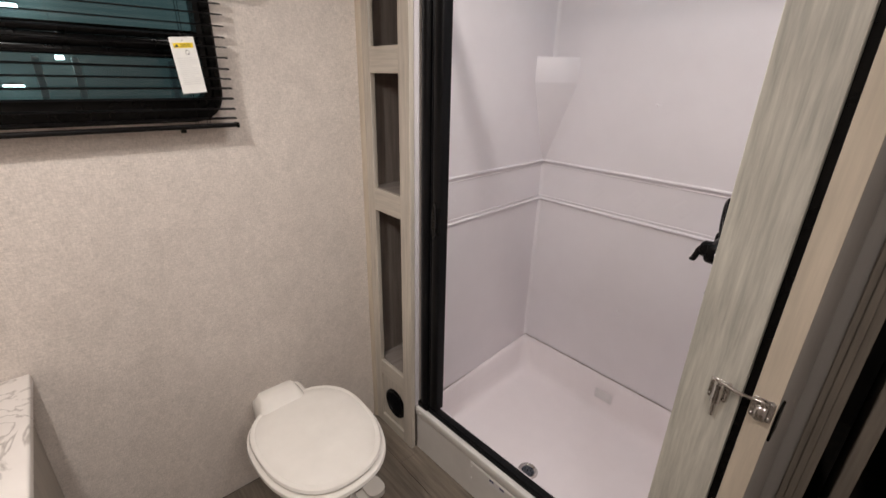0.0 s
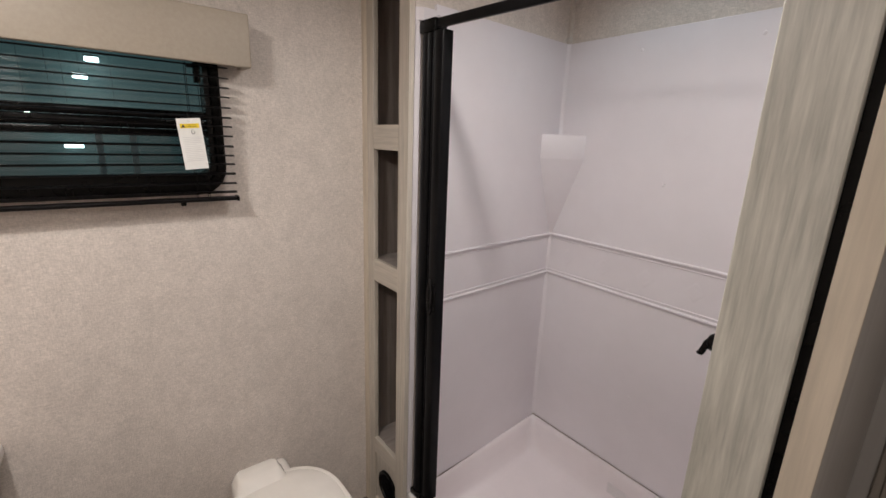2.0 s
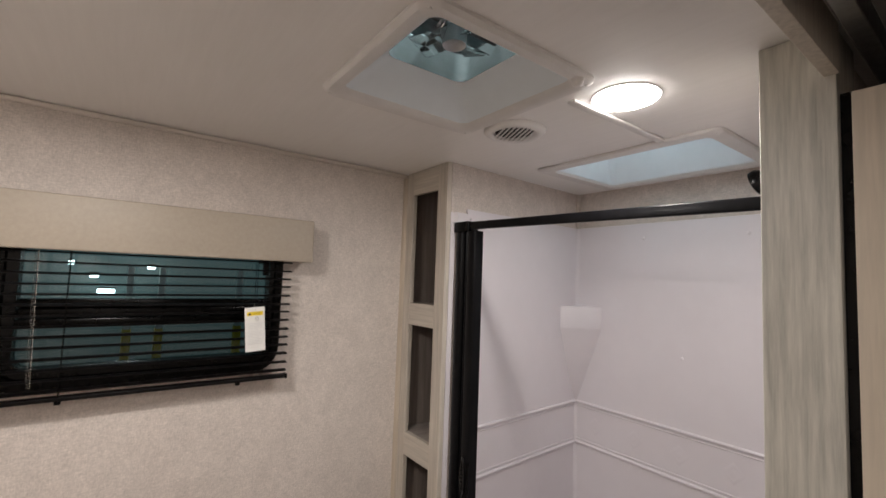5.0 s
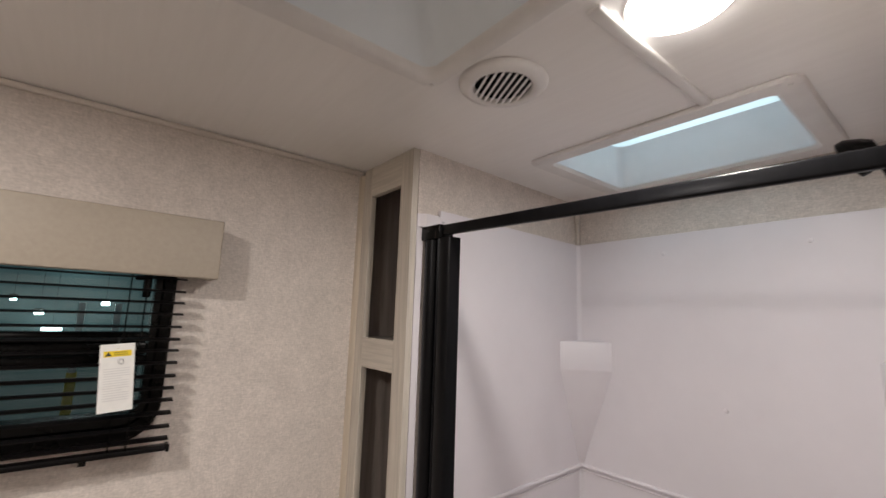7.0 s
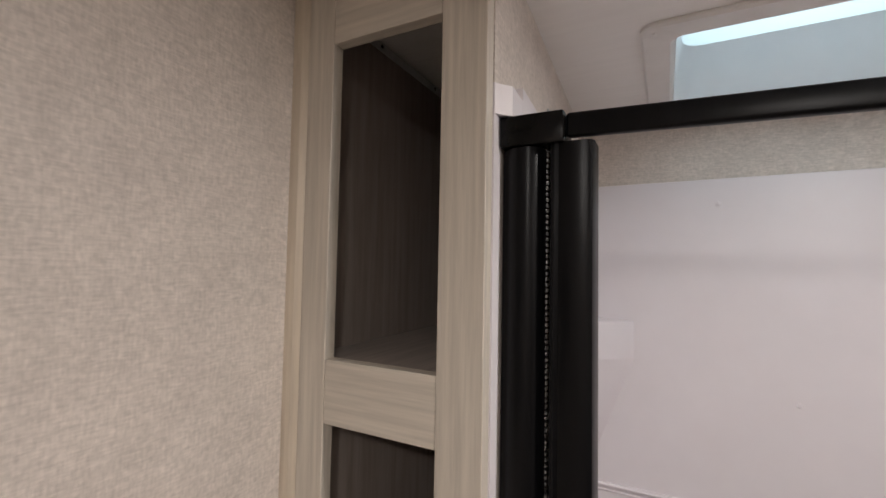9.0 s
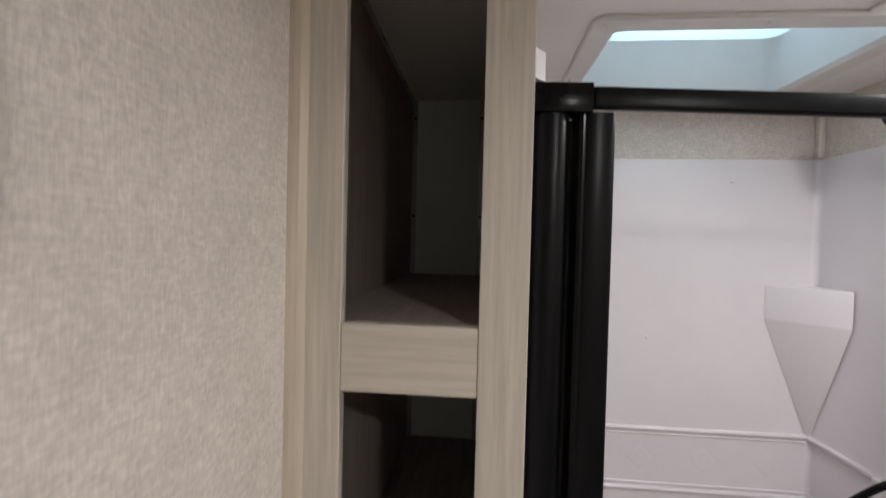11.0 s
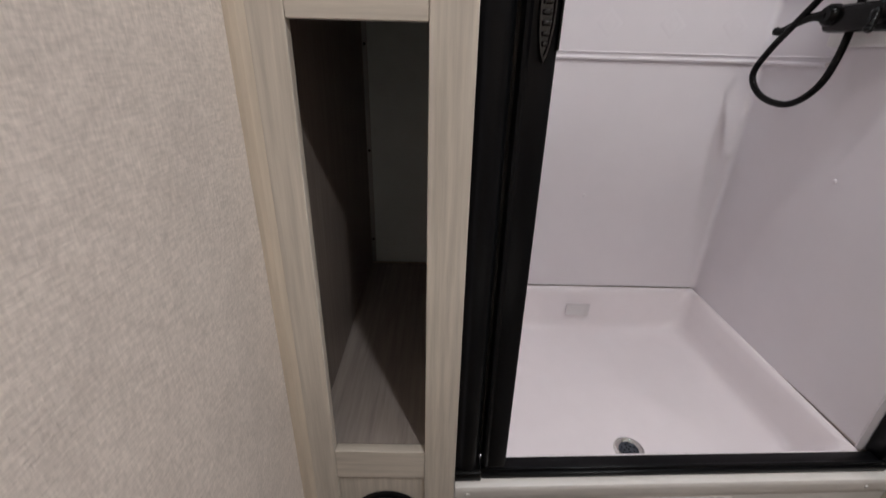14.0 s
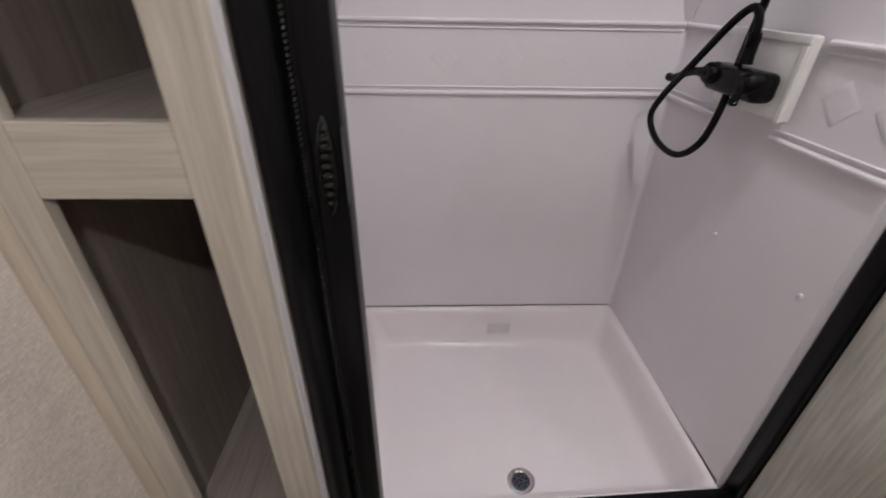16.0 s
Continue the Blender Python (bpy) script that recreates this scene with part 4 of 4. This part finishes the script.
def build_skylight():
    s = thing("skylight", (0.71, 0.50, CEIL), "white framed shower skylight with frosted dome panel", "skylight")
    rr = lambda x0, x1, y0, y1, r, z: [(x, y, z) for x, y in rounded(x0, x1, y0, y1, r)]
    part("flange", loft(B(), [rr(0.47, 0.95, 0.33, 0.67, 0.02, CEIL - 0.0005), rr(0.420, 1.0, 0.28, 0.72, 0.025, CEIL - 0.0005), rr(0.420, 1.0, 0.28, 0.72, 0.025, CEIL - 0.005), rr(0.424, 0.996, 0.284, 0.716, 0.025, CEIL - 0.009), rr(0.462, 0.958, 0.322, 0.678, 0.02, CEIL - 0.009), rr(0.468, 0.952, 0.328, 0.672, 0.02, CEIL - 0.002)], False, False), WHITEPLASTIC, s, smooth=True)
    part("shaft", loft(B(), [rr(0.468, 0.952, 0.328, 0.672, 0.02, CEIL - 0.0018), rr(0.480, 0.940, 0.352, 0.648, 0.03, CEIL + 0.09), rr(0.486, 0.934, 0.362, 0.632, 0.04, CEIL + 0.115)], False, False), SKYWHITE, s, smooth=True)
    d = part("dome", loft(B(), [rr(0.478, 0.942, 0.355, 0.642, 0.04, CEIL + 0.117), rr(0.478, 0.942, 0.355, 0.642, 0.04, CEIL + 0.121)]), FROST, s, "frosted translucent panel")
    for x in (0.44, 0.71, 0.98):
        for y in (0.30, 0.70):
            part("screw", loft(B(), [ring((x, y, CEIL - 0.009), 0.004, k=10), ring((x, y, CEIL - 0.011), 0.003, k=10)]), WHITEPLASTIC, s)


build_skylight()


# ---- toilet and vanity ----
def egg(cx, cy, back, front, half, z, k=48, power=2.35, tilt=0.0):
    out = []
    for i in range(k):
        a = 2 * math.pi * i / k
        c, s = math.cos(a), math.sin(a)
        rx = front if c > 0 else back
        x = cx + rx * math.copysign(abs(c) ** (2 / power), c)
        out.append((x, cy + half * math.copysign(abs(s) ** (2 / power), s), z + tilt * (x - cx)))
    return out


def build_toilet():
    cx, cy = 0.340, -0.421
    t = thing("toilet", (cx, cy, 0), "white plastic toilet with its lid closed against the wall", "toilet")
    e = lambda k, z, f=0.0, b=0.0: egg(cx, cy, 0.185 * k + b, 0.252 * k + f, 0.178 * k, z)
    part("bowl", loft(B(), [egg(0.31, cy, 0.14, 0.20, 0.13, 0.0), egg(0.31, cy, 0.14, 0.20, 0.13, 0.03), egg(0.30, cy, 0.11, 0.13, 0.10, 0.08), egg(0.31, cy, 0.12, 0.14, 0.105, 0.2), egg(0.325, cy, 0.16, 0.21, 0.15, 0.32), e(0.95, 0.37), e(0.97, 0.385)]), TOILETWHITE, t, smooth=True)
    part("seat", loft(B(), [e(0.97, 0.384), e(1.025, 0.388), e(1.042, 0.396), e(1.03, 0.405), e(0.985, 0.4095)]), TOILETWHITE, t, smooth=True)
    part("lid", loft(B(), [e(0.945, 0.410), e(0.975, 0.412), e(0.985, 0.419), e(0.968, 0.426), e(0.93, 0.4285), e(0.90, 0.4270), e(0.885, 0.4288), e(0.7, 0.434), e(0.4, 0.4375), e(0.1, 0.4385)]), TOILETWHITE, t, smooth=True)
    hb = B()
    loft(hb, [[(x, cy - 0.028 + y, z) for x, y in rounded(0.112 + q * 0.4, 0.215 - q * 1.5, -0.078 + q * 0.6, 0.072 - q * 0.6, 0.026 - q * 0.4)] for q, z in ((0.0, 0.34), (0.0, 0.428), (0.008, 0.436), (0.018, 0.447), (0.026, 0.4535), (0.032, 0.4555))])
    part("hinge_cover", hb, TOILETWHITE, t, smooth=True)
    part("neck", box(B(), X0 + 0.002, 0.12, cy - 0.09, cy + 0.09, 0.2, 0.37, 0.02, 3), TOILETWHITE, t, smooth=True)
    for s in (1, -1):
        bm = B()
        loft(bm, [[(x, y, z) for x, y in rounded(0.33, 0.41, cy + s * 0.185 - 0.035, cy + s * 0.185 + 0.035, 0.028)] for z in (0.028, 0.034, 0.046, 0.050)])
        part("foot_pedal", bm, TOILETWHITE, t, smooth=True)
        part("pedal_arm", box(B(), 0.345, 0.395, min(cy + s * 0.09, cy + s * 0.16), max(cy + s * 0.09, cy + s * 0.16), 0.022, 0.04, 0.006), TOILETWHITE, t, smooth=True)


build_toilet()


def build_vanity():
    v = thing("vanity_cabinet", (0.25, -1.35, 0), "taupe vanity cabinet under a marble-look top", "cabinet")
    part("body", box(B(), X0 + 0.001, 0.50, -1.70, -1.025, 0.08, 0.690, 0.002), HALLWOOD, v)
    part("plinth", box(B(), X0 + 0.001, 0.45, -1.69, -1.035, 0.0, 0.079), DARK, v)
    for y0, y1 in ((-1.69, -1.368), (-1.357, -1.035)):
        d = part("door", box(B(), 0.501, 0.518, y0, y1, 0.10, 0.675, 0.003), HALLWOOD, v)
        part("handle", box(B(), 0.519, 0.532, (y1 - 0.04 if y0 < -1.4 else y0 + 0.03), (y1 - 0.03 if y0 < -1.4 else y0 + 0.04), 0.50, 0.60, 0.003), BLACKGLOSS, d)
    top = box(B(), X0 + 0.001, 0.54, -1.72, -0.995, 0.691, 0.722, 0.006, 3)
    tagged(part("countertop", top, MARBLE, None, "", True), "white marble-look laminate vanity top with brown veins", "countertop")


build_vanity()


# ---- sliding door and hall ----
def build_sliding_door():
    d = thing("door_1", (1.30, 0.3, 0.02), "cream-edged grey sliding door parked open in the hall", "door", "", "structure")
    x0, x1 = 1.281, 1.317
    part("door_slab", box(B(), x0, x1 - 0.0005, -0.0295, 0.605, 0.02, 1.894, 0.001), HALLGREY, d)
    part("edge_band", box(B(), x0, x1, -0.036, -0.030, 0.02, 1.894, 0.001), CREAM, d, "cream wood edge")
    part("brush_strip", box(B(), JR + 0.0005, x0 - 0.001, -0.020, 0.0, 0.02, 1.90), BLACKGLOSS, d, "black gap seal")
    part("catch", box(B(), x1, x1 + 0.004, -0.028, 0.02, 0.87, 0.93, 0.001), BLACKGLOSS, d)
    h = thing("door_track", (1.27, -0.49, 1.925), "greige wood header with metal sliding door track", "door header")
    part("header_board", box(B(), 1.252, 1.270, DOOR_S, JY - 0.0005, 1.925, CEIL - 0.0005, 0.001), GREIGE, h)
    part("track", box(B(), 1.287, 1.311, -0.93, 0.60, 1.955, CEIL - 0.0005, 0.002), STEEL, h, "grey metal track")
    part("fascia", box(B(), 1.330, 1.345, DOOR_S, 0.60, 1.92, CEIL - 0.0005, 0.001), DARK, h)


build_sliding_door()


def build_latch():
    l = thing("door_latch", (1.265, -0.04, 0.92), "chrome swing-bar privacy latch bridging jamb and door edge", "latch")
    ya = JY

    def plate(x, z):
        pl = [(a, ya - 0.0005, b) for a, b in rounded(x - 0.0165, x + 0.0165, z - 0.021, z + 0.021, 0.005)]
        pb = [(a, ya - 0.003, b) for a, b in rounded(x - 0.0150, x + 0.0150, z - 0.0195, z + 0.0195, 0.005)]
        p = part("plate", loft(B(), [pl, pb]), CHROME, l)
        for dx in (-0.0112, 0.0112):
            for dz in (-0.0145, 0.0145):
                part("screw", loft(B(), [ring((x + dx, ya - 0.003, z + dz), 0.0042, "y", 12), ring((x + dx, ya - 0.0055, z + dz), 0.0028, "y", 12)]), CHROME, p)
        return p

    plate(1.2345, 0.930), plate(1.2985, 0.930)
    part("barrel", tube(B(), [(1.2345, ya - 0.009, 0.909), (1.2345, ya - 0.009, 0.947)], 0.0085, 14), CHROME, l, smooth=True)
    part("keeper", box(B(), 1.2895, 1.3075, ya - 0.016, ya - 0.0032, 0.912, 0.942, 0.006, 3), CHROME, l, smooth=True)
    bar = smooth_line([(1.2345, ya - 0.009, 0.880), (1.2345, ya - 0.009, 0.93), (1.2345, ya - 0.010, 0.948), (1.238, ya - 0.014, 0.953), (1.265, ya - 0.017, 0.951), (1.292, ya - 0.014, 0.951), (1.2985, ya - 0.010, 0.946), (1.2985, ya - 0.009, 0.925)], 5)
    part("swing_bar", tube(B(), bar, 0.0034, 10), CHROME, l, smooth=True)


build_latch()
bm = B()
for i, (a, b2, d) in enumerate(((1.350, 1.367, 0.010), (1.367, 1.384, 0.016), (1.384, 1.405, 0.012))):
    box(bm, a, b2, 0.619 - d, 0.6195, 0, 1.9, 0.003)
structure("trim_bedroom_door", bm, HALLWOOD, "fluted taupe door casing in the hall", "trim")
structure("door_2", box(B(), 1.452, 1.487, 0.60, 0.97, 0.01, 1.89, 0.004), HALLWOOD, "taupe bedroom door left ajar in the hall", "door")

# ---- floor planks ----
widths = 0.152
row = 0
y = SOUTH
while y < 0.62:
    x = X0 + 0.001 - (row % 3) * 0.31
    while x < 2.25:
        a, b2 = max(x, X0 + 0.001), min(x + 0.914, 2.249)
        if b2 - a > 0.02:
            bm = box(B(), a + 0.0006, b2 - 0.0006, y + 0.0006, min(y + widths, 0.619) - 0.0006, -0.004, 0.0, 0.0008, 1)
            p = part("plank", bm, FLOORWOOD, FLOOR)
        x += 0.914
    y += widths
    row += 1
